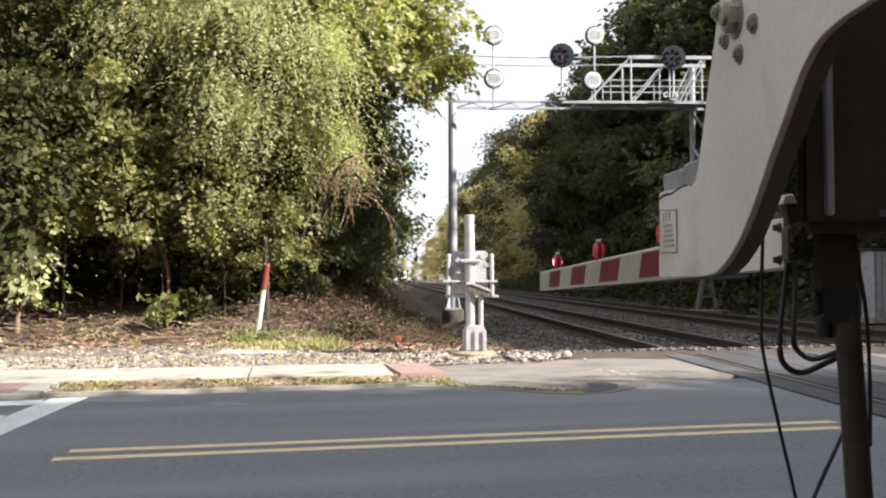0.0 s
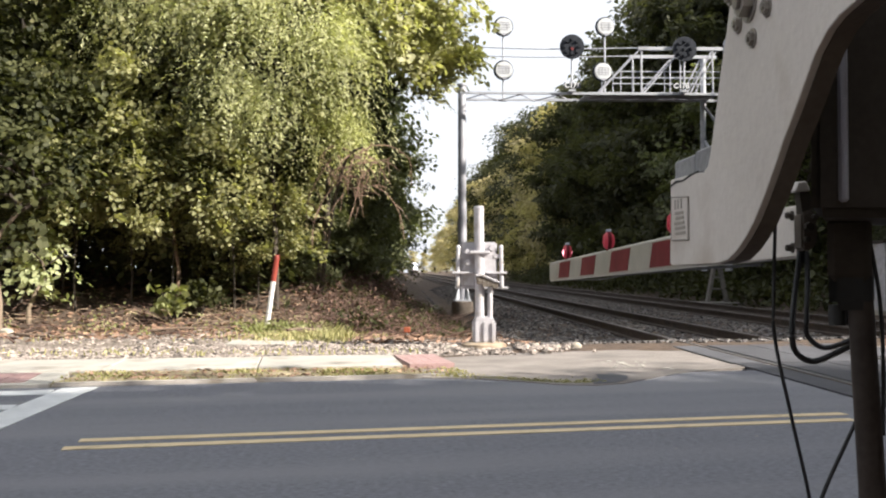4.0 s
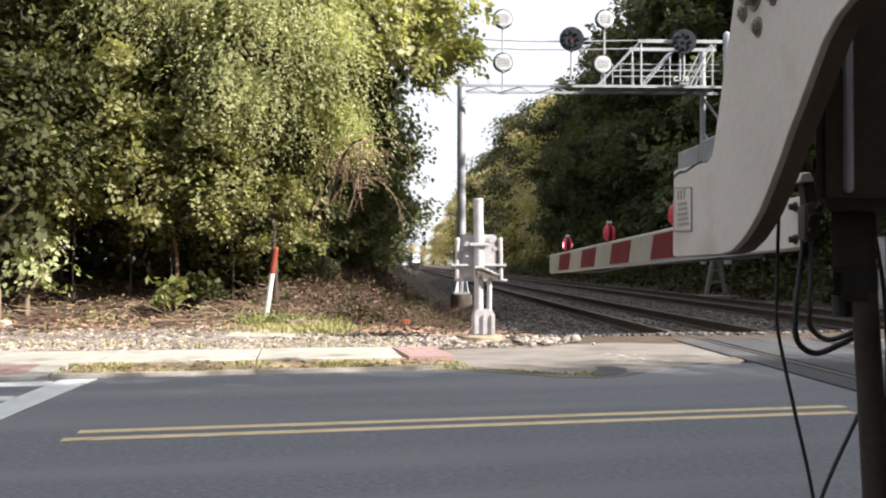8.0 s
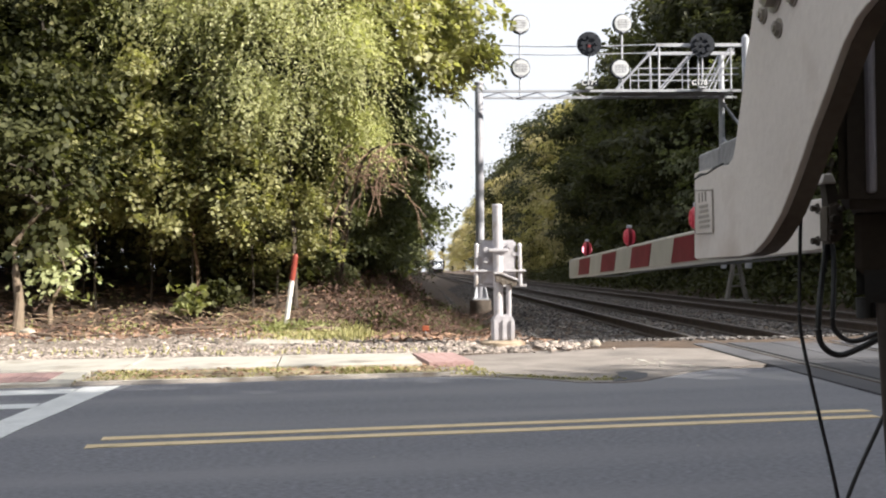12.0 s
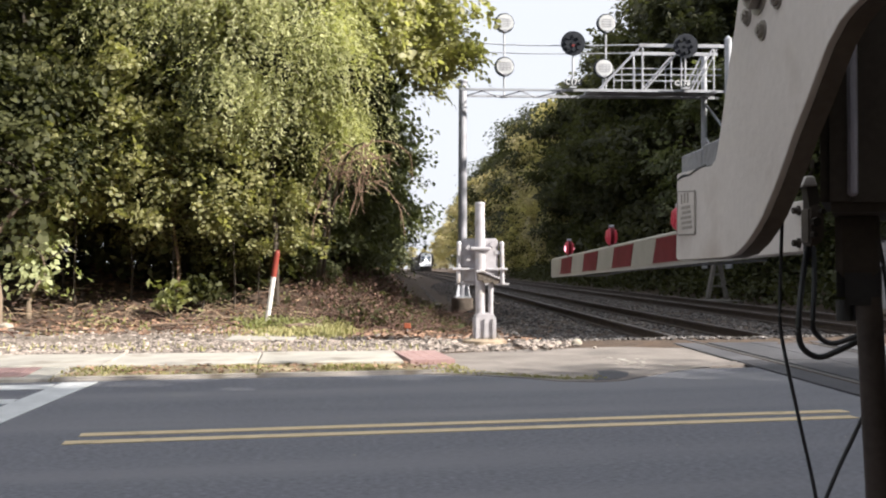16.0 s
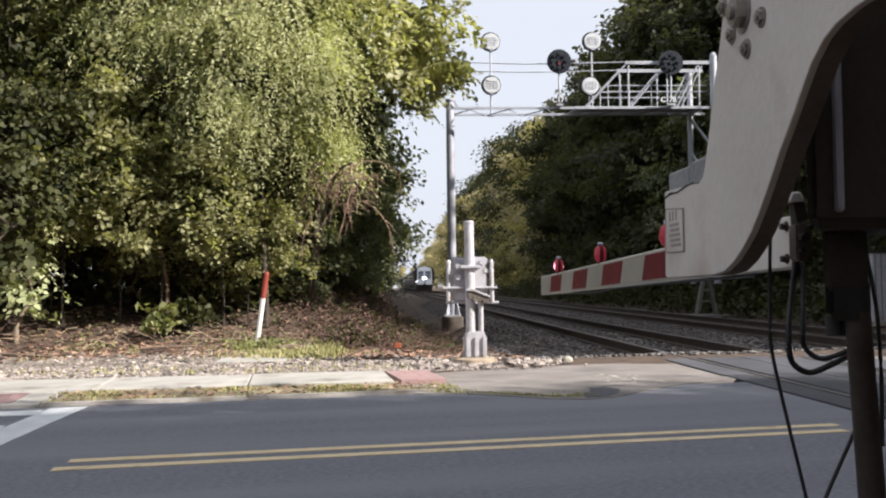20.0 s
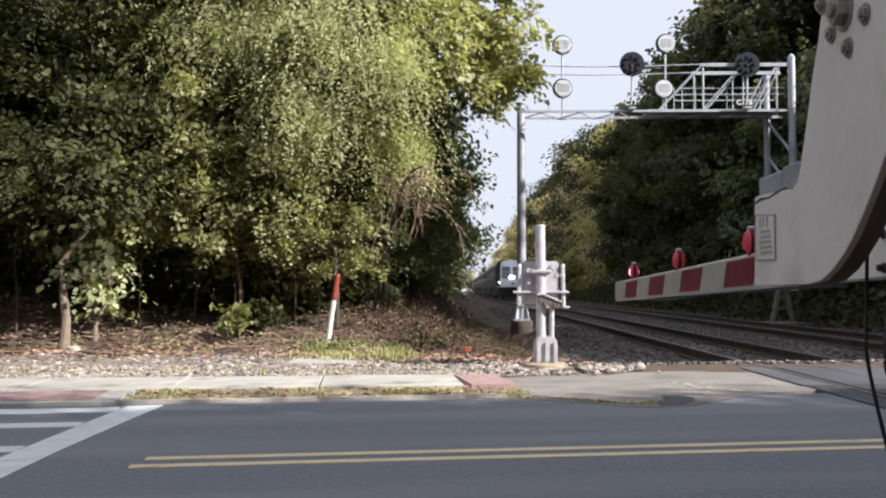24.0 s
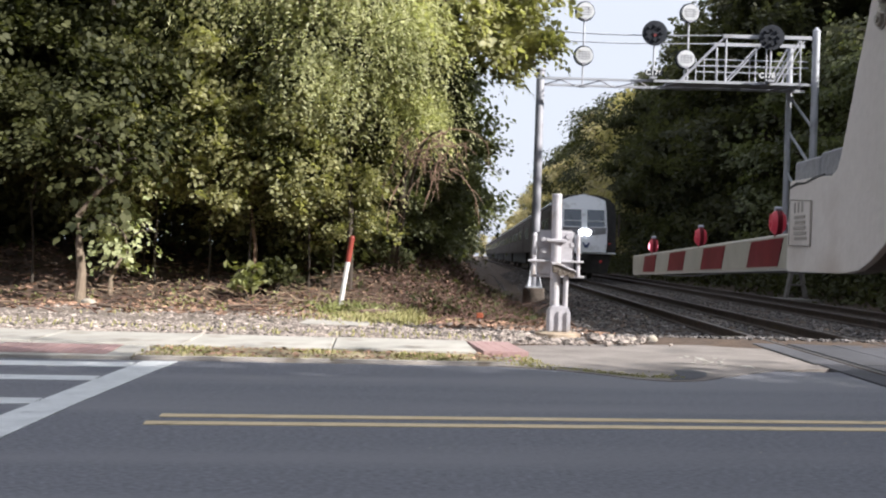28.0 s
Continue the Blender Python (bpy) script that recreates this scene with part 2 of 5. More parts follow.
CREAM = surf("cream_gate_paint", (0.545, 0.50, 0.455), (0.65, 0.60, 0.55), 2.2, 0.55, 0.12, stain=(0.46, 0.40, 0.345), stain_scale=3.5, stain_low=0.56)
LEAD = surf("bare_grey_iron", (0.20, 0.20, 0.21), (0.34, 0.34, 0.35), 9, 0.6, 0.3, metal=0.4)
BOLT = surf("zinc_bolt", (0.22, 0.20, 0.18), (0.42, 0.39, 0.35), 14, 0.45, 0.2, metal=0.7)
DARK_BOX = surf("dark_painted_case", (0.03, 0.025, 0.019), (0.062, 0.051, 0.041), 3, 0.75, 0.1, spec=0.25, stain=(0.075, 0.064, 0.053), stain_scale=2.5)
BROWN_POLE = surf("brown_painted_post", (0.028, 0.020, 0.016), (0.062, 0.047, 0.039), 4, 0.55, 0.1, spec=0.25, stain=(0.075, 0.06, 0.05), stain_scale=5, stain_low=0.62)
GRIME_AND_SHADE = surf("grime_and_shade_casting", (0.10, 0.084, 0.07), (0.17, 0.145, 0.12), 6, 0.7, 0.15, spec=0.2)
CABLE = surf("black_cable", (0.008, 0.008, 0.009), (0.02, 0.02, 0.022), 8, 0.5, 0.1)
ARM_EDGE = surf("white_arm_edge", (0.46, 0.44, 0.39), (0.56, 0.535, 0.48), 6, 0.45, 0.05)
ARM_WHITE = surf("white_reflective_sheet", (0.27, 0.255, 0.205), (0.36, 0.337, 0.28), 6, 0.45, 0.05, stain=(0.40, 0.37, 0.30), stain_scale=7, stain_low=0.64)
ARM_RED = surf("red_reflective_sheet", (0.095, 0.007, 0.012), (0.15, 0.012, 0.018), 6, 0.6, 0.05, spec=0.2, stain=(0.15, 0.02, 0.025), stain_scale=7)
LENS = glow("red_lamp_lens", (1.0, 0.08, 0.12), 0.045, (0.27, 0.02, 0.03))
LENS_HOT = glow("lit_red_lamp", (1.0, 0.35, 0.38), 1.6, (0.6, 0.05, 0.06))
SIGN_WHITE = surf("white_sign", (0.52, 0.53, 0.54), (0.62, 0.63, 0.64), 6, 0.5, 0.03)
FADED = surf("faded_print", (0.27, 0.245, 0.21), (0.34, 0.31, 0.27), 6, 0.6, 0.0)
STRIP = surf("dull_grey_strip", (0.38, 0.37, 0.42), (0.48, 0.47, 0.53), 6, 0.6, 0.05)
DISC_BLACK = surf("black_signal_paint", (0.016, 0.018, 0.024), (0.04, 0.044, 0.054), 5, 0.7, 0.05, spec=0.15)
SIGNAL_RED = glow("red_signal_light", (1.0, 0.04, 0.03), 0.05, (0.06, 0.01, 0.01))
POST_RED = surf("orange_red_paint", (0.2, 0.03, 0.017), (0.28, 0.045, 0.026), 6, 0.6, 0.05)
POST_WHITE = surf("white_plastic", (0.66, 0.64, 0.60), (0.78, 0.76, 0.72), 4, 0.5, 0.03, stain=(0.55, 0.5, 0.43), stain_scale=4)
ORANGE = surf("orange_flag_plastic", (0.24, 0.06, 0.025), (0.33, 0.085, 0.035), 9, 0.6, 0.05)
STEEL_CAR = surf("stainless_with_dark_reflection", (0.045, 0.035, 0.028), (0.08, 0.062, 0.05), 2, 0.7, 0.02, metal=0.1, stretch=(1, 0.05, 8), stain=(0.09, 0.08, 0.07), stain_scale=1)
GREY_SKIN = surf("grey_cab_panel", (0.20, 0.20, 0.21), (0.28, 0.28, 0.30), 3, 0.5, 0.03)
CAB_WHITE = surf("silver_white_cab", (0.78, 0.80, 0.85), (0.88, 0.90, 0.93), 2, 0.3, 0.02, spec=0.9, stain=(0.5, 0.5, 0.52), stain_scale=2)
FOOT_GREY = surf("weathered_grey_steel", (0.12, 0.11, 0.10), (0.2, 0.185, 0.165), 5, 0.8, 0.2)
UNDER = surf("dark_underframe", (0.015, 0.015, 0.015), (0.04, 0.036, 0.032), 4, 0.8, 0.2)
PANE = glassy("sky_tinted_train_glass", (0.09, 0.115, 0.15), 0.1)
BLUE = surf("blue_logo_paint", (0.03, 0.05, 0.16), (0.04, 0.06, 0.2), 5, 0.5, 0.0)
HEADLIGHT = glow("headlight", (1.0, 0.96, 0.88), 5.0)
DIM_LIGHT = glow("side_lamp", (1.0, 0.93, 0.85), 2.5)
TAIL_RED = glow("red_marker_lamp", (1.0, 0.1, 0.08), 0.04, (0.2, 0.02, 0.02))


# ---- mesh helpers ----
def box(bm, c, s, m=None):
    """A box of size s round c; m turns it about c."""
    r = bmesh.ops.create_cube(bm, size=1)["verts"]
    mm = Matrix.Translation(c) @ (m if m else Matrix()) @ Matrix.Diagonal((*s, 1))
    for v in r:
        v.co = mm @ v.co
    return r


def rod(bm, a, b, r0, r1=None, seg=10):
    """A round or n-sided bar from a to b."""
    a, b = Vector(a), Vector(b)
    d = b - a
    r = bmesh.ops.create_cone(bm, cap_ends=True, segments=seg, radius1=r0, radius2=r0 if r1 is None else r1, depth=d.length)["verts"]
    mm = Matrix.Translation((a + b) / 2) @ d.to_track_quat("Z", "Y").to_matrix().to_4x4()
    for v in r:
        v.co = mm @ v.co
    return r


def tube(bm, pts, r, seg=8):
    """A bent round bar through pts; r may be one number a point."""
    pts = [Vector(p) for p in pts]
    rs = r if isinstance(r, (list, tuple)) else [r] * len(pts)
    rings = []
    for i, p in enumerate(pts):
        d = (pts[min(i + 1, len(pts) - 1)] - pts[max(i - 1, 0)]).normalized()
        q = d.to_track_quat("Z", "Y").to_matrix()
        rings.append([bm.verts.new(p + q @ Vector((math.cos(6.2832 * k / seg) * rs[i], math.sin(6.2832 * k / seg) * rs[i], 0))) for k in range(seg)])
    for a, b in zip(rings, rings[1:]):
        for k in range(seg):
            bm.faces.new((a[k], a[(k + 1) % seg], b[(k + 1) % seg], b[k]))
    bm.faces.new(rings[0][::-1])
    bm.faces.new(rings[-1])


def slab(bm, outline, lo, hi, axis="z"):
    """A prism over a 2D outline, from lo to hi along axis (outline in the other two axes, in order)."""
    def at(p, h):
        return {"z": (p[0], p[1], h), "x": (h, p[0], p[1]), "y": (p[0], h, p[1])}[axis]
    a = [bm.verts.new(at(p, lo)) for p in outline]
    b = [bm.verts.new(at(p, hi)) for p in outline]
    bm.faces.new(a[::-1])
    bm.faces.new(b)
    for i in range(len(a)):
        j = (i + 1) % len(a)
        bm.faces.new((a[i], a[j], b[j], b[i]))


def smooth_curve(pts, n=6):
    """Points on a smooth curve through pts."""
    pts = [Vector(p) for p in pts]
    out = []
    for i in range(len(pts) - 1):
        p0, p1, p2, p3 = pts[max(i - 1, 0)], pts[i], pts[i + 1], pts[min(i + 2, len(pts) - 1)]
        for k in range(n):
            t = k / n
            out.append(0.5 * (2 * p1 + (p2 - p0) * t + (2 * p0 - 5 * p1 + 4 * p2 - p3) * t * t + (3 * p1 - p0 - 3 * p2 + p3) * t ** 3))
    return out + [pts[-1]]


def bevel(bm, w, seg=1):
    bmesh.ops.recalc_face_normals(bm, faces=bm.faces)
    bmesh.ops.bevel(bm, geom=[e for e in bm.edges if e.is_manifold and e.calc_face_angle(0) > 0.6], offset=w, segments=seg, affect="EDGES", clamp_overlap=True)


def mesh_of(bm, name, material, shade=True, recalc=True):
    if recalc:
        bmesh.ops.recalc_face_normals(bm, faces=bm.faces)
    me = bpy.data.meshes.new(name)
    bm.to_mesh(me)
    bm.free()
    me.materials.append(material)
    if shade:
        me.polygons.foreach_set("use_smooth", [True] * len(me.polygons))
        me.set_sharp_from_angle(angle=radians(35))
    return me


def part(name, bm, material, parent, label="", shade=True):
    """One mesh object under a thing or a part, in the parent's space."""
    ob = new(name, mesh_of(bm, name, material, shade))
    ob.parent = parent
    if label:
        ob["label"] = label
    return ob


def piece(name, me, parent, m):
    ob = new(name, me)
    ob.parent = parent
    ob.matrix_basis = m
    return ob


def thing(name, label, category, at=(0, 0, 0), group=""):
    ob = new(name)
    ob.empty_display_size = 0.2
    ob.location = at
    return tagged(ob, label, category, group)


def setting(name, bm, material, label, category="", kind="structure", shade=True):
    ob = new(name, mesh_of(bm, name, material, shade))
    return tagged(ob, label, category or name, kind=kind)


def raw(name, verts, faces, material):
    me = bpy.data.meshes.new(name)
    me.from_pydata(verts, [], faces)
    me.materials.append(material)
    return me


def sstep(a, b, x):
    t = min(max((x - a) / (b - a), 0), 1)
    return t * t * (3 - 2 * t)


# ---- plan ----
# y runs along the tracks, away from the crossing; the road runs across at a slight slant.
ROAD_TURN = 9.4
RU = Vector((math.cos(radians(ROAD_TURN)), math.sin(radians(ROAD_TURN)), 0))
RV = Vector((-RU.y, RU.x, 0))
RO = Vector((0, 5.88, 0))
RAILS = (4.30, 5.78, 8.26, 9.74)
TRACK_NEAR, TRACK_FAR = 5.04, 9.00
CURB_V, WALK_V0, WALK_V1, NEAR_V = 3.05, 4.02, 5.25, -3.3


TRACK_SLANT = 0.18


def along_track(x, y, z=0.0):
    """A pose beside the tracks, which lean a little to the left of the y axis beyond the crossing."""
    return pose(x - math.tan(radians(TRACK_SLANT)) * (y - 14), y, z, 0, 0, TRACK_SLANT)


def rd(u, v, z=0.0):
    return RO + RU * u + RV * v + Vector((0, 0, z))


def road_uv(x, y):
    d = Vector((x, y, 0)) - RO
    return d.dot(RU), d.dot(RV)


def ground_z(x, y):
    """Height of the ground off the road."""
    u, v = road_uv(x, y)
    z = -0.02
    if v > 5.2:
        bed = sstep(1.2, 2.6, x) * (1 - sstep(11.6, 13.0, x)) * sstep(6.6, 9.0, v)
        mound = sstep(11.8, 16.0, v) * (1 - sstep(-1.6, 0.9, x))
        mound *= 0.95 + 0.25 * math.sin(x * 0.7 + 1) + 0.1 * math.sin(x * 1.9 + y * 0.6)
        far = sstep(12.8, 17.0, x) * 0.7
        ditch = math.exp(-((x - 1.0) / 0.9) ** 2) * sstep(8.0, 11.0, v) + 1.9 * math.exp(-((x - 1.9) / 0.75) ** 2) * sstep(11.0, 20.0, v)
        z += 0.03 - 0.19 * bed + 0.85 * mound + far - 0.22 * ditch
    elif v < -4.2:
        z += 0.05
    else:
        z -= 0.10
    return z + 0.03 * noise.noise(Vector((x * 0.9, y * 0.9, 0))) * (1 if abs(v) > 5.5 else 0)


# ---- ground, road ----
def lay_ground():
    xs = sorted({*np.arange(-30, 30.01, 0.6).round(2), *range(-600, -30, 30), *range(31, 601, 30)})
    ys = sorted({*np.arange(-6, 42.01, 0.6).round(2), *range(43, 140, 6), *range(140, 900, 40), *range(-306, -6, 30)})
    verts = [(float(x), float(y), ground_z(x, y)) for y in ys for x in xs]
    w = len(xs)
    faces = [(j * w + i, j * w + i + 1, (j + 1) * w + i + 1, (j + 1) * w + i) for j in range(len(ys) - 1) for i in range(w - 1)]
    g = tagged(new("ground", raw("ground", verts, faces, SOIL)), "brown woodland ground covered with leaf litter", "ground", kind="structure")
    g.data.polygons.foreach_set("use_smooth", [True] * len(g.data.polygons))


def road_quad(bm, u0, u1, v0, v1, lo, hi):
    slab(bm, [rd(u0, v0)[:2], rd(u1, v0)[:2], rd(u1, v1)[:2], rd(u0, v1)[:2]], lo, hi)


def lay_road():
    bm = bmesh.new()
    road_quad(bm, -60, 70, NEAR_V, CURB_V, -0.25, 0.0)
    setting("road", bm, ASPHALT, "dark grey asphalt two-lane road over the crossing", "road", shade=False)
    for name, v in (("yellow_line_near", -0.13), ("yellow_line_far", 0.13)):
        bm = bmesh.new()
        road_quad(bm, -1.672 + 0.2 * v, 3.475 + 0.4 * v, v - 0.055, v + 0.055, 0.0, 0.004)
        setting(name, bm, YELLOW, "solid yellow centre line on the asphalt", "road marking")
    bm = bmesh.new()
    slab(bm, [(-2.385, 8.50), (-2.68, 8.44), (-2.54, 5.5), (-2.28, 1.0), (-1.98, 1.0), (-2.30, 6.1)], 0.0, 0.004)
    setting("crosswalk_line", bm, WHITE_LINE, "broad white crosswalk edge line across the road", "road marking")
    for v, half in ((2.68, 0.16), (1.78, 0.13), (0.63, 0.12), (-0.45, 0.12), (-1.5, 0.12)):
        bm = bmesh.new()
        road_quad(bm, -5.4, -2.58 + 0.115 * v, v - half, v + half, 0.0, 0.004)
        setting("crosswalk_bar", bm, WHITE_LINE, "white painted crosswalk bar on the asphalt", "road marking")


def lay_verge():
    # kerb stones along the far edge
    curb = tagged(new("curb"), "low pale concrete curb along the far edge of the road", "curb", kind="structure")
    bm = bmesh.new()
    box(bm, (0, 0, 0), (1.795, 0.11, 0.24))
    bevel(bm, 0.02, 2)
    me = mesh_of(bm, "curb_stone", CURB_PALE)
    rng = random.Random(4)
    for i in range(-16, 1):
        u = i * 1.8 + 0.36
        if -4.4 < u < -2.6:
            continue
        p = rd(u, CURB_V + 0.055, -0.084 + rng.uniform(-0.006, 0.006))
        piece("curb_stone", me, curb, Matrix.Translation(p) @ pose(0, 0, 0, 0, 0, ROAD_TURN + rng.uniform(-0.3, 0.3)))
    bm = bmesh.new()
    box(bm, (0, 0, 0), (0.62, 0.11, 0.24))
    bevel(bm, 0.02, 2)
    short = mesh_of(bm, "curb_stone", CURB_PALE)
    for u, v, turn, z in ((1.54, 2.99, -20, -0.102), (2.04, 2.66, -43, -0.113)):
        piece("curb_stone", short, curb, Matrix.Translation(rd(u, v, z)) @ pose(0, 0, 0, 0, 0, ROAD_TURN + turn))
    # pavement slabs
    walk_ob = tagged(new("sidewalk"), "pale concrete sidewalk slabs beyond the grass strip", "sidewalk", kind="structure")
    bm = bmesh.new()
    box(bm, (0, 0, 0), (1.49, WALK_V1 - WALK_V0, 0.14))
    bevel(bm, 0.012, 1)
    me = mesh_of(bm, "walk_slab", CONCRETE)
    for i in range(-16, 1):
        u = i * 1.5 + 0.26
        p = rd(u, (WALK_V0 + WALK_V1) / 2 - 0.06 * (u + 0.6), -0.02 + rng.uniform(-0.005, 0.005))
        piece("walk_slab", me, walk_ob, Matrix.Translation(p) @ pose(0, 0, 0, rng.uniform(-0.2, 0.2), 0, ROAD_TURN - 3.4))
    bm = bmesh.new()
    road_quad(bm, -4.2, -2.36, CURB_V, WALK_V0 + 0.32, -0.1, 0.03)
    setting("curb_ramp", bm, CONCRETE, "pale concrete ramp down to the crosswalk", "ramp")
    for name, u0, u1, v0, v1, z in (("tactile_pad_ramp", -3.72, -2.6, 3.24, 4.06, 0.036), ("tactile_pad_track", 1.03, 1.50, 3.86, 4.98, 0.062)):
        bm = bmesh.new()
        road_quad(bm, u0, u1, v0, v1, -0.02, z)
        for i in range(int((u1 - u0) / 0.12)):
            for j in range(int((v1 - v0) / 0.12)):
                p = rd(u0 + 0.06 + i * 0.12, v0 + 0.06 + j * 0.12, z)
                rod(bm, p, p + Vector((0, 0, 0.006)), 0.02, 0.014, 6)
        setting(name, bm, PINK, "faded red tactile paving pad with raised domes", "tactile paving")
    # worn asphalt between the sidewalk's end and the track
    bm = bmesh.new()
    pts = [rd(u, v) for u, v in ((1.0, CURB_V - 0.01), (1.5, 2.84), (1.85, 2.55), (2.1, 2.24), (2.4, 2.12), (2.7, 2.2), (3.0, 2.45), (3.4, 2.78), (3.85, 3.08), (4.5, 3.3), (12.5, 3.35), (12.5, 5.6), (4.6, 5.75), (2.6, 5.5), (1.51, 5.05), (1.51, 3.86), (1.05, 3.84))]
    slab(bm, [p[:2] for p in pts], -0.2, 0.007)
    setting("asphalt_apron", bm, ASPHALT_OLD, "worn pale asphalt path leading to the tracks", "pavement", shade=False)
    # dark crumbled edge and pale spray marks on the apron
    bm = bmesh.new()
    slab(bm, [rd(*p)[:2] for p in ((2.42, 2.2), (2.66, 2.26), (2.86, 2.5), (2.98, 2.78), (2.9, 3.0), (2.72, 2.94), (2.66, 2.7), (2.5, 2.5))], -0.05, 0.0115)
    setting("asphalt_patch", bm, DARK_PANEL, "dark crumbled asphalt patch at the road edge", "patch")
    rng2 = random.Random(3)
    bm = bmesh.new()
    for _ in range(26):
        p = rd(rng2.gauss(3.42, 0.13), rng2.gauss(3.85, 0.24), 0.013)
        r = rng2.uniform(0.012, 0.04)
        slab(bm, [(p.x + r * math.cos(k), p.y + r * 1.3 * math.sin(k)) for k in (0, 1.1, 2.3, 3.3, 4.4, 5.3)], 0.0, 0.0105 + 0.0001 * rng2.random())
    tagged(setting("spray_marks", bm, CONCRETE, "scattered white spray paint marks on the path", "paint marks"), kind="stuff")
    bm = bmesh.new()
    for _ in range(16):
        p = rd(rng2.uniform(-3, 5), rng2.uniform(-2.5, 2.9))
        r = rng2.uniform(0.005, 0.011)
        rod(bm, (p.x, p.y, 0.0), (p.x, p.y, r * 0.6), r, r * 0.6, 5)
    tagged(setting("road_pebbles", bm, CONCRETE, "tiny pale pebbles scattered on the asphalt", "pebbles"), kind="stuff")
    # soil of the grass strip
    bm = bmesh.new()
    slab(bm, [rd(u, v)[:2] for u, v in ((-30, CURB_V + 0.11), (-4.2, CURB_V + 0.11), (-4.2, 4.26), (-30, 5.8))], -0.1, 0.022)
    slab(bm, [rd(u, v)[:2] for u, v in ((-2.36, CURB_V + 0.11), (1.06, CURB_V + 0.11), (1.06, 3.94), (-2.18, 4.14))], -0.1, 0.022)
    setting("grass_strip_soil", bm, DRY_TURF, "dry worn turf of the grass strip by the curb", "soil")
    # near side, on which the gate stands
    bm = bmesh.new()
    road_quad(bm, -60, 70, NEAR_V - 0.15, NEAR_V, -0.2, 0.09)
    setting("curb_near", bm, CONCRETE, "pale concrete curb on the near side", "curb")
    bm = bmesh.new()
    road_quad(bm, -60, 70, NEAR_V - 12, NEAR_V - 0.15, -0.2, 0.07)
    setting("verge_near", bm, SOIL, "bare ground on the near side of the road", "verge")


def blades(name, spots, hmin, hmax, seed, material=GRASS, label="", wide=0.012):
    rng = random.Random(seed)
    verts, faces = [], []
    for x, y, z, s in spots:
        a = rng.uniform(0, 6.283)
        h, lean = rng.uniform(hmin, hmax) * s, rng.uniform(0.1, 0.7)
        b = rng.uniform(0, 6.283)
        dx, dy = math.cos(a) * wide, math.sin(a) * wide
        lx, ly = math.cos(b) * lean * h, math.sin(b) * lean * h
        i = len(verts)
        verts += [(x - dx, y - dy, z), (x + dx, y + dy, z), (x + dx * 0.7 + lx * 0.4, y + dy * 0.7 + ly * 0.4, z + h * 0.6),
                  (x - dx * 0.7 + lx * 0.4, y - dy * 0.7 + ly * 0.4, z + h * 0.6), (x + lx, y + ly, z + h)]
        faces += [(i, i + 1, i + 2, i + 3), (i + 3, i + 2, i + 4)]
    return tagged(new(name, raw(name, verts, faces, material)), label, "grass", kind="stuff")


def grass_all():
    rng = random.Random(11)
    spots = []
    while len(spots) < 4300:
        u = rng.uniform(-14, 1.5)
        v = rng.uniform(CURB_V + 0.1 - max(0, u - 1.0), WALK_V0 + 0.02 - 0.06 * (u + 0.6))
        if -4.2 < u < -2.36:
            continue
        p = rd(u, v, 0.02)
        d = noise.noise(Vector((u * 1.3, v * 2.2, 3)))
        if d + 0.02 > rng.uniform(-0.12, 0.35):
            spots.append((p.x, p.y, 0.02, 0.6 + max(d, 0)))
    while len(spots) < 5100:
        u = rng.uniform(1.3, 2.6)
        v = 3.05 - 0.75 * sstep(1.3, 2.3, u) + abs(rng.gauss(0, 0.13))
        p = rd(u, v)
        spots.append((p.x, p.y, 0.0, 0.6))
    bits = random.Random(12)
    verts, faces = [], []
    for _ in range(1500):
        u = bits.uniform(-14, 1.4)
        if -4.2 < u < -2.3:
            continue
        p = rd(u, bits.uniform(CURB_V + 0.12, WALK_V0 - 0.06 * (u + 0.6)), 0.03)
        r, b, i = bits.uniform(0.015, 0.045), bits.uniform(0, 6.283), len(verts)
        for k, w in ((0, 1.0), (1, 0.6), (2, 1.0), (3, 0.6)):
            verts.append((p.x + math.cos(b + k * 1.571) * r * w, p.y + math.sin(b + k * 1.571) * r * w, 0.03 + bits.uniform(-0.004, 0.02)))
        faces.append((i, i + 1, i + 2, i + 3))
    tagged(new("strip_litter", raw("strip_litter", verts, faces, LITTER)), "dry brown leaf scraps lying in the grass strip", "leaf litter", kind="stuff")
    blades("strip_grass", spots, 0.012, 0.04, 2, label="patchy sunlit dry grass along the curb")
    spots = []
    for _ in range(2300):
        x, y = rng.gauss(-1.15, 0.45), rng.gauss(14.8, 0.6)
        spots.append((x, y, ground_z(x, y) - 0.01, rng.uniform(0.25, 0.8)))
    for _ in range(160):
        x, y = rng.gauss(-0.7, 0.12), rng.gauss(14.4, 0.2)
        spots.append((x, y, ground_z(x, y) - 0.01, rng.uniform(0.9, 1.7)))
    for _ in range(900):
        x, y = rng.uniform(-9, -1), rng.uniform(13.4, 17.4)
        if noise.noise(Vector((x * 0.7, y * 0.7, 9))) > 0.12:
            spots.append((x, y, ground_z(x, y) - 0.01, rng.uniform(0.3, 0.8)))
    for _ in range(600):
        x, y = rng.uniform(-12, 0.5), rng.uniform(11.4, 12.2)
        spots.append((x, y, ground_z(x, y), 0.5))
    blades("mound_grass", spots, 0.06, 0.2, 3, label="tuft of yellow green grass round the marker post")


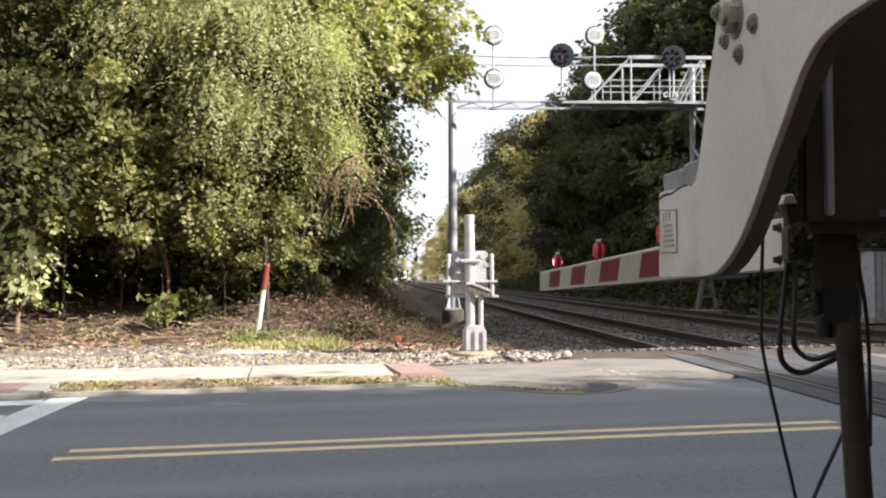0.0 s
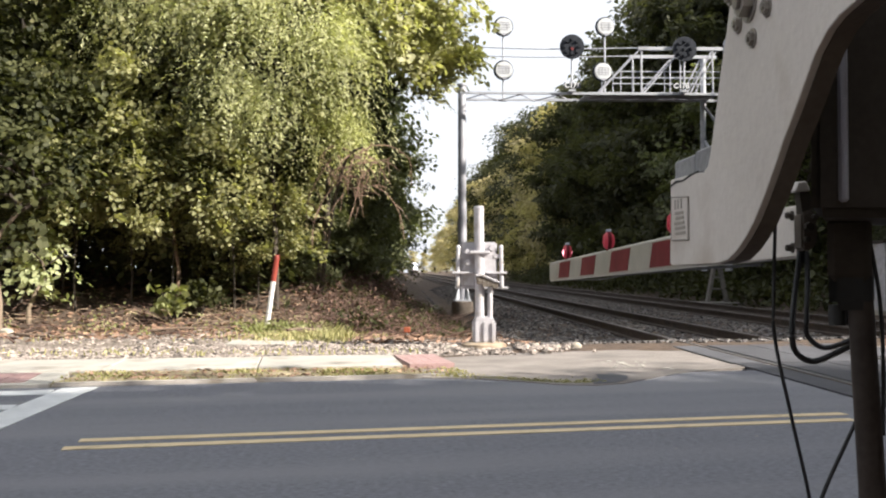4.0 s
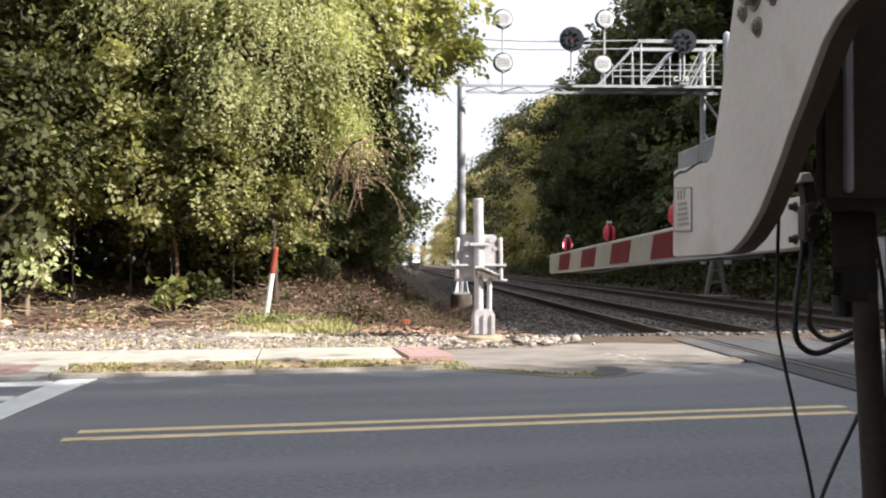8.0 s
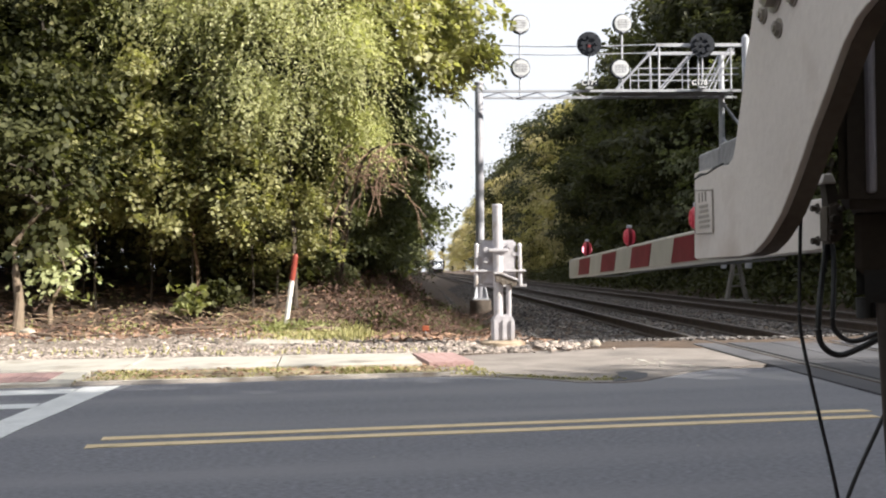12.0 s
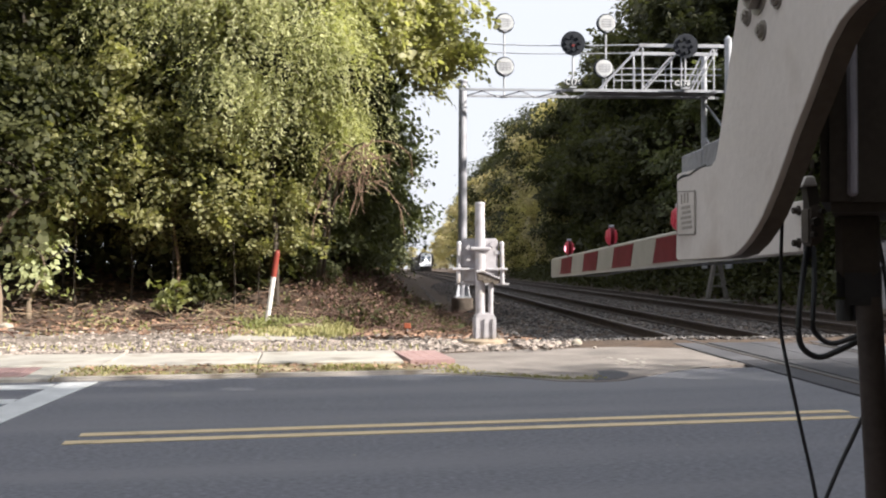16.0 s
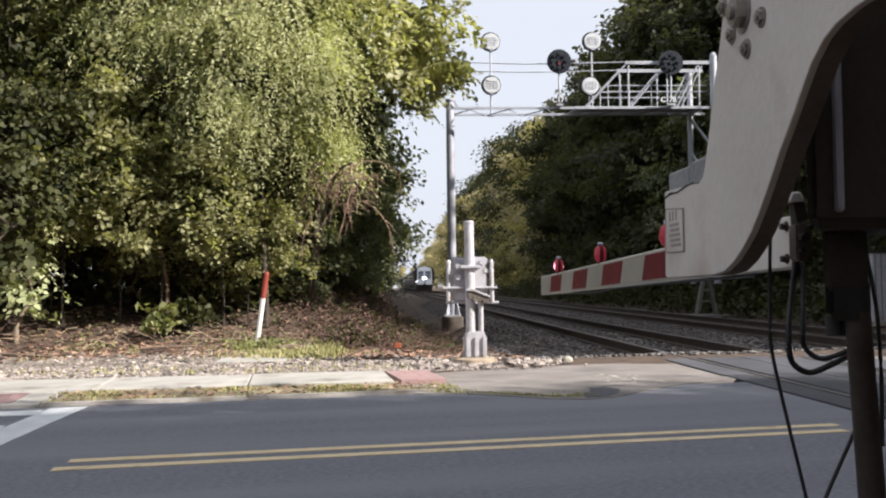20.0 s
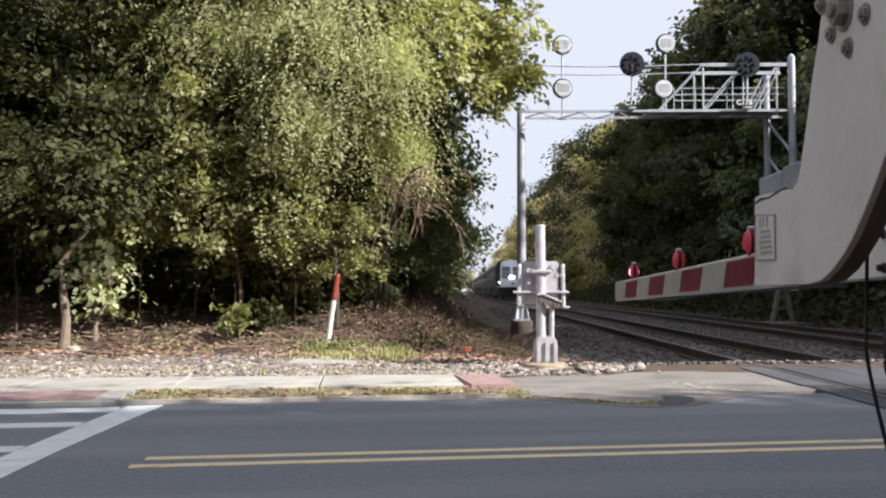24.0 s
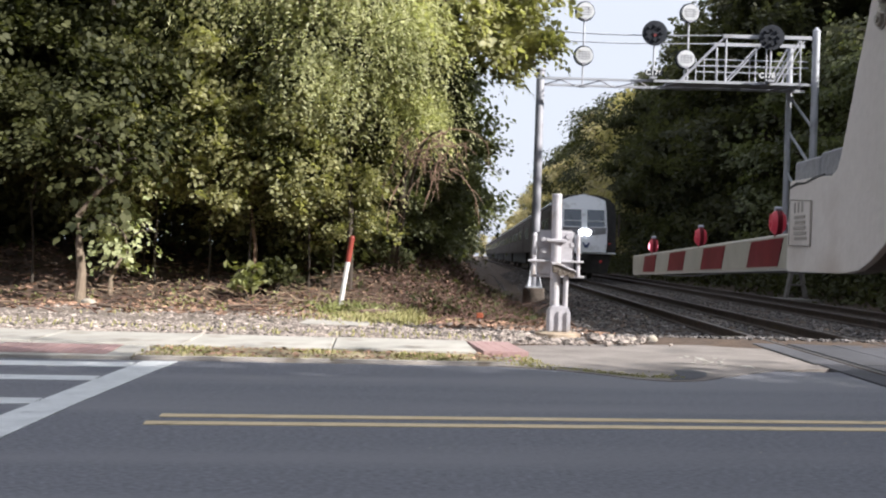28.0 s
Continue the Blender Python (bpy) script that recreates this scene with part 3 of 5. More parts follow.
# ---- stones ----
def stones(name, spots, material, label, seed):
    """Many small angular stones in one mesh of kind stuff."""
    rng = random.Random(seed)
    base = [Vector(v) for v in ((1, 0, 0), (-1, 0, 0), (0, 1, 0), (0, -1, 0), (0, 0, 1), (0, 0, -1))]
    fs = ((0, 2, 4), (2, 1, 4), (1, 3, 4), (3, 0, 4), (2, 0, 5), (1, 2, 5), (3, 1, 5), (0, 3, 5))
    verts, faces = [], []
    for x, y, z, r in spots:
        q = Euler((rng.uniform(0, 6.28), rng.uniform(0, 6.28), rng.uniform(0, 6.28))).to_matrix()
        sx, sy, sz = r * rng.uniform(0.7, 1.4), r * rng.uniform(0.7, 1.2), r * rng.uniform(0.45, 0.8)
        i = len(verts)
        for v in base:
            w = q @ v
            verts.append((x + w.x * sx, y + w.y * sy, z + w.z * sz + r * 0.2))
        faces += [(a + i, b + i, c + i) for a, b, c in fs]
    return tagged(new(name, raw(name, verts, faces, material)), label, "gravel", kind="stuff")


def lay_stones():
    rng = random.Random(21)
    spots = []
    while len(spots) < 26000:
        y = 6 + 70 * rng.random() ** 1.9
        x = rng.uniform(1.6, 11.7)
        u, v = road_uv(x, y)
        if v < (6.6 if x > 2.6 else 5.8):
            continue
        spots.append((x, y, ground_z(x, y) + 0.0, rng.uniform(0.025, 0.05)))
    stones("track_ballast", spots, STONE, "grey brown crushed stone ballast between the rails", 5)
    spots = []
    while len(spots) < 32000:
        u, v = rng.uniform(-14, 2.6), 5.28 + (rng.uniform(0, 5.4) if rng.random() < 0.62 else abs(rng.gauss(0, 1.6)))
        p = rd(u, v)
        if v > 11.0 or p.x > 2.0 - 0.1 * v + rng.uniform(-0.3, 0.6) or (v > 8 and p.x > -0.6 + rng.uniform(-0.4, 0.4)):
            continue
        if v > 7.6 and noise.noise(Vector((u * 0.8, v * 1.1, 7))) < rng.uniform(-0.5, 0.35) + 0.08 * (v - 8):
            continue
        spots.append((p.x, p.y, ground_z(p.x, p.y), rng.uniform(0.014, 0.036) * (1.8 if rng.random() < 0.05 else 1)))
    for _ in range(420):
        x, y = rng.gauss(1.6, 0.42), rng.gauss(12.2, 0.3)
        if abs(x - 1.41) < 0.38 and y < 12.8:
            continue
        spots.append((x, y, ground_z(x, y) + 0.02, rng.uniform(0.025, 0.065)))
    stones("verge_gravel", spots, PALE_STONE, "pale sunlit gravel and broken stones beside the sidewalk", 6)


def lay_gravel_bed():
    """Thin sheet of pale dirt under the gravel, with a ragged edge towards the bank."""
    us, n = np.arange(-18, 1.61, 0.2), 24
    verts, faces = [], []
    for i, u in enumerate(us):
        edge = 10.3 + 0.8 * noise.noise(Vector((u * 0.6, 0, 2))) + 0.35 * noise.noise(Vector((u * 2.3, 0, 5)))
        edge = edge - (edge - 6.0) * sstep(-1.6, 0.6, u)
        for j in range(n + 1):
            v = 5.26 + (edge - 5.26) * j / n
            p = rd(u, v)
            verts.append((p.x, p.y, ground_z(p.x, p.y) + 0.012 - 0.05 * (j == n)))
    for i in range(len(us) - 1):
        for j in range(n):
            k = i * (n + 1) + j
            faces.append((k, k + n + 1, k + n + 2, k + 1))
    tagged(new("gravel_bed", raw("gravel_bed", verts, faces, PALE_DIRT)), "pale gravelly dirt between the sidewalk and the bank", "gravel", kind="structure")


def lay_litter():
    rng = random.Random(41)
    verts, faces = [], []
    for _ in range(15000):
        x = rng.uniform(-16, 1.2)
        y = 13.9 + 12.5 * rng.random() ** 0.8 if x < 0 else rng.uniform(13.0, 40.0)
        if rng.random() < 0.12:
            x, y = rng.uniform(-0.5, 2.2), rng.uniform(13.0, 34.0)
        z = ground_z(x, y) + 0.012
        r, a = rng.uniform(0.03, 0.085), rng.uniform(0, 6.283)
        i = len(verts)
        for k, w in ((0, 1.0), (1, 0.55), (2, 1.0), (3, 0.55)):
            b = a + k * 1.571
            verts.append((x + math.cos(b) * r * w, y + math.sin(b) * r * w, z + rng.uniform(-0.01, 0.045)))
        faces.append((i, i + 1, i + 2, i + 3))
    tagged(new("leaf_litter", raw("leaf_litter", verts, faces, LITTER)), "dry red brown fallen leaves on the bank", "leaf litter", kind="stuff")
    bm = bmesh.new()
    for k in range(1500):
        x, y = rng.uniform(-12, 1.4), rng.uniform(13.6, 22.0)
        if k > 190:
            x, y = rng.uniform(-1.6, 1.3), rng.uniform(15.2, 29.0)
        l, a = rng.uniform(0.2, 1.1), rng.uniform(0, 6.283)
        dx, dy = math.cos(a) * l, math.sin(a) * l
        p0, p2 = Vector((x, y, ground_z(x, y) + 0.02)), Vector((x + dx, y + dy, ground_z(x + dx, y + dy) + rng.uniform(0.02, 0.16 if k < 190 else 0.5)))
        p1 = (p0 + p2) / 2 + Vector((rng.uniform(-0.08, 0.08), rng.uniform(-0.08, 0.08), rng.uniform(0, 0.08)))
        w = rng.uniform(0.005, 0.014) * (1 if k < 190 else 0.5)
        tube(bm, [p0, p1, p2], [w, w * 0.8, w * 0.4], 4)
    stalks = bmesh.new()
    for k in range(110):
        x, y = rng.gauss(-2.6, 1.3), rng.uniform(16.9, 19.6)
        if k % 4 == 0:
            x, y = rng.uniform(-9, -4), rng.uniform(15.6, 18.5)
        if x > -0.6:
            continue
        l, a = rng.uniform(0.2, 0.8), rng.gauss(-0.6, 1.2)
        dx, dy = math.cos(a) * l, math.sin(a) * l * 0.6
        p0 = Vector((x, y, ground_z(x, y) + rng.uniform(0.02, 0.3)))
        p2 = Vector((x + dx, y + dy, ground_z(x + dx, y + dy) + rng.uniform(0.02, 0.14)))
        tube(stalks, [p0, (p0 + p2) / 2 + Vector((0, 0, rng.uniform(0.0, 0.12))), p2], [0.007, 0.005, 0.003], 4)
    tagged(new("dry_stalks", mesh_of(stalks, "dry_stalks", STALK)), "pale dry stalks and sticks lying over the bank", "stalks", kind="stuff")
    ob = new("fallen_twigs", mesh_of(bm, "fallen_twigs", BRUSH))
    tagged(ob, "scattered dry twigs and sticks on the bank", "twigs", kind="stuff")


# ---- tracks ----
def lay_tracks():
    prof = [(-0.07, -0.17), (0.07, -0.17), (0.07, -0.155), (0.012, -0.135), (0.012, -0.045), (0.036, -0.035), (0.036, -0.004), (0.03, 0.0), (-0.03, 0.0), (-0.036, -0.004), (-0.036, -0.035), (-0.012, -0.045), (-0.012, -0.135), (-0.07, -0.155)]
    for i, x in enumerate(RAILS):
        rail = thing("rail", "rusty brown steel rail with a worn shiny head", "rail", (x, 0, 0.012), "rails of the two tracks")
        bm = bmesh.new()
        slab(bm, [(p[0], p[1] - 0.002) for p in prof], -40, 600, "y")
        part("rail_body", bm, RAIL, rail)
        bm = bmesh.new()
        box(bm, (0, 280, -0.001), (0.046, 640, 0.008))
        part("rail_head", bm, RAIL_TOP, rail, "polished running surface")
        rail.matrix_basis = along_track(x, 0, 0.012)
    bm = bmesh.new()
    box(bm, (0, 0, 0), (2.6, 0.22, 0.16))
    bevel(bm, 0.012)
    me = mesh_of(bm, "tie", TIE)
    rng = random.Random(8)
    for k, cx in enumerate((TRACK_NEAR, TRACK_FAR)):
        bed = tagged(new("track_bed_1" if k == 0 else "track_bed_2"), "row of dark wooden ties under the rails", "railway ties", kind="structure")
        verts_y = 11.2 + 0.17 * cx
        for i in range(140):
            piece("tie", me, bed, along_track(cx + rng.uniform(-0.05, 0.05), verts_y + i * 0.52, -0.255 + rng.uniform(-0.008, 0.008)) @ pose(0, 0, 0, 0, 0, rng.uniform(-1, 1)))
        bm = bmesh.new()
        for i in range(500):
            box(bm, along_track(cx, verts_y + (140 + i) * 0.52, -0.255).translation, (2.6, 0.22, 0.16))
        ob = part("far_ties", bm, TIE, bed, shade=False)
        tagged(ob, kind="stuff")
    # crossing panels between and beside the rails
    deck = tagged(new("crossing_deck"), "dark grey crossing panels laid flush between the rails", "crossing panel", kind="structure")
    for x0, x1 in ((3.92, 4.22), (4.40, 4.98), (5.00, 5.68), (5.88, 6.55), (7.5, 8.18), (8.36, 8.94), (8.96, 9.64), (9.84, 10.5)):
        for k in range(4):
            ya = 2.2 + 0.167 * x0 + 2.45 * k
            bm = bmesh.new()
            slab(bm, [(x0, ya), (x1, ya), (x1, ya + 2.435), (x0, ya + 2.435)], -0.15, 0.016 + 0.002 * (k % 2))
            part("panel", bm, DARK_PANEL if k < 3 else PANEL, deck, shade=False)
    bm = bmesh.new()
    slab(bm, [(3.88, 10.2), (3.918, 10.2), (3.918, 12.65), (3.88, 12.65)], -0.1, 0.0172)
    part("joint_strip", bm, RUBBER_AND_GAP, deck, "black rubber joint strip")
    for xr in (4.222, 4.342, 5.702, 5.822):
        bm = bmesh.new()
        w = 0.056 if xr in (4.342, 5.822) else 0.036
        slab(bm, [(xr, 4.0), (xr + w, 4.0), (xr + w, 12.7), (xr, 12.7)], -0.12, 0.010)
        part("flangeway_strip", bm, RUBBER_AND_GAP, deck, "black rubber flangeway filler")


# ---- signal bridge ----
def letters(name, text, size, parent, m, material, depth=0.004):
    """Raised lettering in the built-in font, as a mesh under parent."""
    cu = bpy.data.curves.new(name, "FONT")
    cu.body, cu.size, cu.extrude, cu.align_x, cu.align_y = text, size, depth, "CENTER", "CENTER"
    cu.offset = 0.008
    tmp = bpy.data.objects.new(name, cu)
    scene.collection.objects.link(tmp)
    me = bpy.data.meshes.new_from_object(tmp.evaluated_get(bpy.context.evaluated_depsgraph_get()))
    bpy.data.objects.remove(tmp)
    bpy.data.curves.remove(cu)
    me.materials.clear()
    me.materials.append(material)
    ob = new(name, me)
    ob.parent = parent
    ob.matrix_basis = m
    return ob


def signal_head(bridge, x, z, y, front, foot_z):
    """A round signal head on a post; front: black face with lamps, else its pale ribbed back."""
    bm = bmesh.new()
    rod(bm, (x, y + 0.07, z + 0.1), (x, y + 0.07, foot_z), 0.035, seg=8)
    box(bm, (x, y + 0.07, foot_z + 0.03), (0.22, 0.22, 0.06))
    post = part("signal_post", bm, GALV, bridge)
    bm = bmesh.new()
    rod(bm, (x, y, z), (x, y + 0.03, z), 0.41 if front else 0.345, seg=32)
    if front:
        for a in range(0, 360, 45):
            p = (x + 0.24 * math.cos(radians(a)), z + 0.24 * math.sin(radians(a)))
            rod(bm, (p[0], y - 0.03, p[1]), (p[0], y, p[1]), 0.055, seg=12)
            rod(bm, (p[0], y - 0.07, p[1] + 0.012), (p[0], y - 0.02, p[1] + 0.016), 0.062, 0.062, 10)
        rod(bm, (x, y - 0.04, z), (x, y, z), 0.06, seg=12)
        head = part("signal_disc", bm, DISC_BLACK, bridge, "black round signal face with ringed lamps")
        if x < 8:
            bm = bmesh.new()
            rod(bm, (x, y - 0.045, z - 0.08), (x, y - 0.034, z - 0.08), 0.05, seg=12)
            part("red_light", bm, SIGNAL_RED, head)
    else:
        head = part("signal_disc", bm, DISC_BLACK, bridge, "round signal head seen from behind")
        bm = bmesh.new()
        rod(bm, (x + 0.02, y - 0.10, z), (x + 0.02, y - 0.002, z), 0.285, 0.305, 28)
        cap = part("back_cover", bm, SIGN_WHITE, head, "white back cover inside a dark rim")
        bm = bmesh.new()
        for k, w in ((-0.13, 0.3), (-0.05, 0.42), (0.04, 0.44), (0.12, 0.34)):
            box(bm, (x + 0.02, y - 0.106, z + k), (w, 0.012, 0.016))
        for k in ((-0.16, 0.1) if z > 9 else (-0.17, -0.06, 0.06, 0.17)):
            box(bm, (x + 0.02 + k, y - 0.105, z), (0.014, 0.010, 0.26))
        box(bm, (x + 0.02, y - 0.11, z - 0.3), (0.12, 0.05, 0.08))
        part("cover_rib", bm, POLE_GREY, head)


def build_bridge():
    y0, y1 = 32.0, 33.25
    b = thing("signal_bridge", "galvanised steel signal bridge spanning both tracks", "signal bridge")
    bm = bmesh.new()
    rod(bm, (2.3, 32.6, 0.02), (2.3, 32.6, 7.3), 0.155, 0.135, 20)
    rod(bm, (2.3, 32.6, 7.3), (2.3, 32.6, 7.36), 0.17, 0.17, 20)
    pole = part("pole", bm, POLE_GREY, b, "tall grey steel pole")
    bm = bmesh.new()
    box(bm, (2.3, 32.6, 0.03), (0.56, 0.56, 0.05))
    for a in range(4):
        q = pose(2.3, 32.6, 0.06, 0, 0, 45 + 90 * a)
        vs = [q @ Vector(p) for p in ((0.13, -0.015, 0), (0.33, -0.015, 0), (0.13, -0.015, 0.85), (0.13, 0.015, 0), (0.33, 0.015, 0), (0.13, 0.015, 0.85))]
        v = [bm.verts.new(p) for p in vs]
        for f in ((0, 1, 2), (5, 4, 3), (0, 3, 4, 1), (1, 4, 5, 2), (2, 5, 3, 0)):
            bm.faces.new([v[i] for i in f])
    part("base_gusset", bm, GALV, pole)
    bm = bmesh.new()
    rod(bm, (2.3, 32.6, -1.2), (2.3, 32.6, 0.0), 0.40, 0.36, 16)
    bevel(bm, 0.03)
    part("foundation", bm, TIE, b, "dark stained round footing")
    for yy in (y0, y1):
        bm = bmesh.new()
        box(bm, (6.75, yy, 6.95), (9.1, 0.08, 0.075))
        part("bottom_chord", bm, GALV, b)
        bm = bmesh.new()
        box(bm, (9.72, yy, 8.48), (3.05, 0.10, 0.11))
        part("top_chord", bm, GALV, b)
        bm = bmesh.new()
        tube(bm, smooth_curve([(2.3, yy, 8.52), (4.8, yy, 8.44), (8.2, yy, 8.50)], 5), 0.021, 6)
        part("guy_wire", bm, GALV, b)
        for xa, za, xb, zb, w in ((6.85, 6.98, 8.25, 8.45, 0.05), (8.30, 6.98, 8.30, 8.45, 0.06), (8.38, 6.98, 9.62, 8.40, 0.05), (9.95, 6.98, 10.68, 8.40, 0.05),
                                  (10.72, 6.98, 10.72, 8.45, 0.05), (9.62, 6.98, 9.62, 8.45, 0.045), (10.1, 6.98, 10.84, 8.40, 0.035)):
            bm = bmesh.new()
            rod(bm, (xa, yy, za), (xb, yy, zb), w * 0.58, seg=8)
            part("brace", bm, GALV, b)
    for i in range(14):
        xa = 2.3 + i * 0.64
        bm = bmesh.new()
        rod(bm, (xa, y0 if i % 2 else y1, 6.91), (xa + 0.64, y1 if i % 2 else y0, 6.91), 0.022, seg=6)
        part("lacing_bar", bm, POLE_GREY, b)
    for i in range(11):
        bm = bmesh.new()
        box(bm, (6.9 + i * 0.41 - 0.2, (y0 + y1) / 2, 7.0), (0.4, y1 - y0 - 0.12, 0.03))
        part("walkway_grate", bm, GALV, b)
    for z in (7.52, 7.72):
        for yy in (y0 + 0.08, y1 - 0.08):
            bm = bmesh.new()
            rod(bm, (7.6, yy, z), (11.0, yy, z), 0.02, seg=6)
            part("handrail", bm, GALV, b)
    for x in (7.35, 7.62, 8.05, 9.1, 10.2):
        bm = bmesh.new()
        rod(bm, (x, y0 + 0.08, 6.98), (x, y0 + 0.08, 7.74), 0.018, seg=6)
        part("stanchion", bm, GALV, b)
    # tower on the far side
    bm = bmesh.new()
    rod(bm, (11.22, y0, 1.0), (11.22, y0, 8.72), 0.12, 0.12, 14)
    rod(bm, (11.22, y0, 8.72), (11.22, y0, 8.84), 0.13, 0.03, 14)
    part("tower_leg", bm, GALV, b)
    bm = bmesh.new()
    rod(bm, (10.78, y1, 1.0), (10.78, y1, 8.40), 0.10, 0.10, 14)
    part("tower_leg", bm, GALV, b)
    for za, zb in ((1.2, 2.6), (2.6, 4.2), (4.2, 5.6), (5.5, 6.8)):
        bm = bmesh.new()
        rod(bm, (11.22, y0, za), (10.78, y1, zb), 0.05, seg=8)
        part("tower_brace", bm, GALV, b)
    for x, yy in ((11.0, y0 + 0.6),):
        bm = bmesh.new()
        for s in (-1, 1):
            slab(bm, [(x - 0.05 + s * 0.33, -0.05), (x + 0.05 + s * 0.33, -0.05), (x + 0.05 + s * 0.1, 1.15), (x - 0.05 + s * 0.1, 1.15)], yy - 0.12, yy + 0.12, "y")
        box(bm, (x, yy, 0.4), (0.55, 0.06, 0.06))
        box(bm, (x, yy, 0.8), (0.42, 0.06, 0.06))
        part("tower_foot", bm, FOOT_GREY, b)
    bm = bmesh.new()
    box(bm, (11.0, 32.6, -0.34), (1.2, 1.9, 0.56))
    part("foundation", bm, FOOT_GREY, b)
    signal_head(b, 5.92, 8.47, y0 - 0.25, True, 6.98)
    signal_head(b, 9.70, 8.43, y0 - 0.25, True, 6.98)
    signal_head(b, 3.80, 9.55, y1 + 0.2, False, 6.95)
    signal_head(b, 7.38, 9.57, y1 + 0.2, False, 6.95)
    signal_head(b, 3.79, 8.0, y1 + 0.1, False, 6.95)
    signal_head(b, 7.26, 7.97, y1 + 0.1, False, 6.95)
    for x, text in ((5.92, "C176"), (9.58, "C178")):
        bm = bmesh.new()
        box(bm, (x, y0 - 0.25, 7.17), (0.56, 0.02, 0.19))
        plate = part("number_plate", bm, DISC_BLACK, b, "dark sign plate with white signal number")
        letters("plate_lettering", text, 0.235, plate, pose(x, y0 - 0.264, 7.17, 90, 0, 0), SIGN_WHITE)


# ---- gate mechanism on the far side ----
def build_far_gate():
    g = thing("gate_post", "silver painted crossing gate post with a case on a concrete base", "crossing gate", (1.33, 12.62, 0.0))
    bm = bmesh.new()
    rod(bm, (0, 0, 0.3), (-0.012, 0, 1.87), 0.066, 0.066, 18)
    rod(bm, (-0.012, 0, 1.86), (-0.012, 0, 1.885), 0.072, 0.06, 18)
    part("mast", bm, SILVER, g)
    bm = bmesh.new()
    box(bm, (0, 0.17, 1.11), (0.48, 0.2, 0.60))
    bevel(bm, 0.025, 2)
    case = part("case", bm, SILVER, g, "silver painted steel case")
    bm = bmesh.new()
    box(bm, (0, 0.062, 1.11), (0.44, 0.016, 0.56))
    bevel(bm, 0.006)
    part("case_door", bm, SILVER, case)
    for x, z in ((-0.16, 1.28), (-0.16, 1.14), (0.16, 1.33)):
        bm = bmesh.new()
        rod(bm, (x, -0.01, z), (x, 0.06, z), 0.035, 0.04, 12)
        part("knob", bm, SILVER, case)
    bm = bmesh.new()
    box(bm, (-0.005, -0.01, 1.27), (0.27, 0.17, 0.045))
    bevel(bm, 0.01)
    part("clamp", bm, SILVER, g)
    for s in (-1, 1):
        bm = bmesh.new()
        rod(bm, (0.295 * s, 0.05, 0.80), (0.285 * s, 0.05, 1.33), 0.028, 0.028, 10)
        rod(bm, (0.285 * s, 0.05, 1.33), (0.285 * s, 0.05, 1.37), 0.036, 0.02, 10)
        part("side_rod", bm, SILVER, g)
        bm = bmesh.new()
        box(bm, (0.25 * s, 0.07, 1.22), (0.12, 0.05, 0.05))
        part("rod_bracket", bm, SILVER, g)
    for z, a, c in ((1.0, -0.37, 0.36), (0.80, -0.33, 0.38)):
        bm = bmesh.new()
        box(bm, ((a + c) / 2, 0.02 if z > 0.9 else 0.08, z), (c - a, 0.05, 0.03))
        bevel(bm, 0.006)
        part("cross_bar", bm, SILVER, g)
    bm = bmesh.new()
    slab(bm, [(-0.07, 0.985), (0.02, 0.985), (0.25, 0.885), (0.25, 0.865), (0.02, 0.955), (-0.07, 0.955)], -0.15, -0.06, "y")
    bevel(bm, 0.005)
    part("slanted_cover", bm, SILVER, g, "slanted steel cover")
    bm = bmesh.new()
    slab(bm, [(-0.06, 0.95), (0.02, 0.95), (0.235, 0.865), (0.225, 0.80), (0.16, 0.79), (0.15, 0.82), (0.03, 0.81), (0.02, 0.85), (-0.05, 0.85)], -0.13, -0.06, "y")
    bevel(bm, 0.006)
    part("arm_bracket", bm, GRIME_AND_SHADE, g, "dark brown bracket under the cover")
    for k in range(4):
        bm = bmesh.new()
        rod(bm, (-0.02 + 0.06 * k, -0.14, 0.905 - 0.02 * k), (-0.02 + 0.06 * k, -0.125, 0.905 - 0.02 * k), 0.011, seg=6)
        part("bolt", bm, BOLT, g)
    bm = bmesh.new()
    rod(bm, (0.13, -0.04, 0.35), (0.13, -0.05, 0.84), 0.034, 0.034, 12)
    part("conduit", bm, SILVER, g)
    bm = bmesh.new()
    slab(bm, [(-0.10, 0.08), (0.20, 0.08), (0.20, 0.34), (0.16, 0.42), (-0.06, 0.42), (-0.10, 0.34)], -0.12, 0.12, "y")
    bevel(bm, 0.018, 2)
    base = part("base_casting", bm, SILVER, g, "ribbed silver base casting")
    for x in (-0.06, 0.05, 0.16):
        bm = bmesh.new()
        box(bm, (x, -0.13, 0.22), (0.025, 0.03, 0.26))
        part("rib", bm, SILVER, base)
    for x in (-0.14, 0.24):
        bm = bmesh.new()
        rod(bm, (x, -0.08, 0.05), (x, -0.08, 0.13), 0.018, seg=6)
        part("anchor_bolt", bm, BOLT, base)
    bm = bmesh.new()
    rod(bm, (0.05, 0, -0.25), (0.05, 0, 0.06), 0.34, 0.30, 14)
    rod(bm, (0.05, 0, 0.06), (0.05, 0, 0.085), 0.30, 0.22, 14)
    part("concrete_base", bm, TAN_CONCRETE, g, "rough tan concrete footing")


# ---- gate beside the camera ----
def squash(verts, y):
    for v in verts:
        v.co.y = y + (v.co.y - y) * 0.78


def build_near_gate():
    g = thing("crossing_gate", "cream painted crossing gate mechanism with a lowered striped arm", "crossing gate", (0, 0, 0.07))
    def up(pts):
        return [(p[0], p[1] - 0.07) for p in pts]
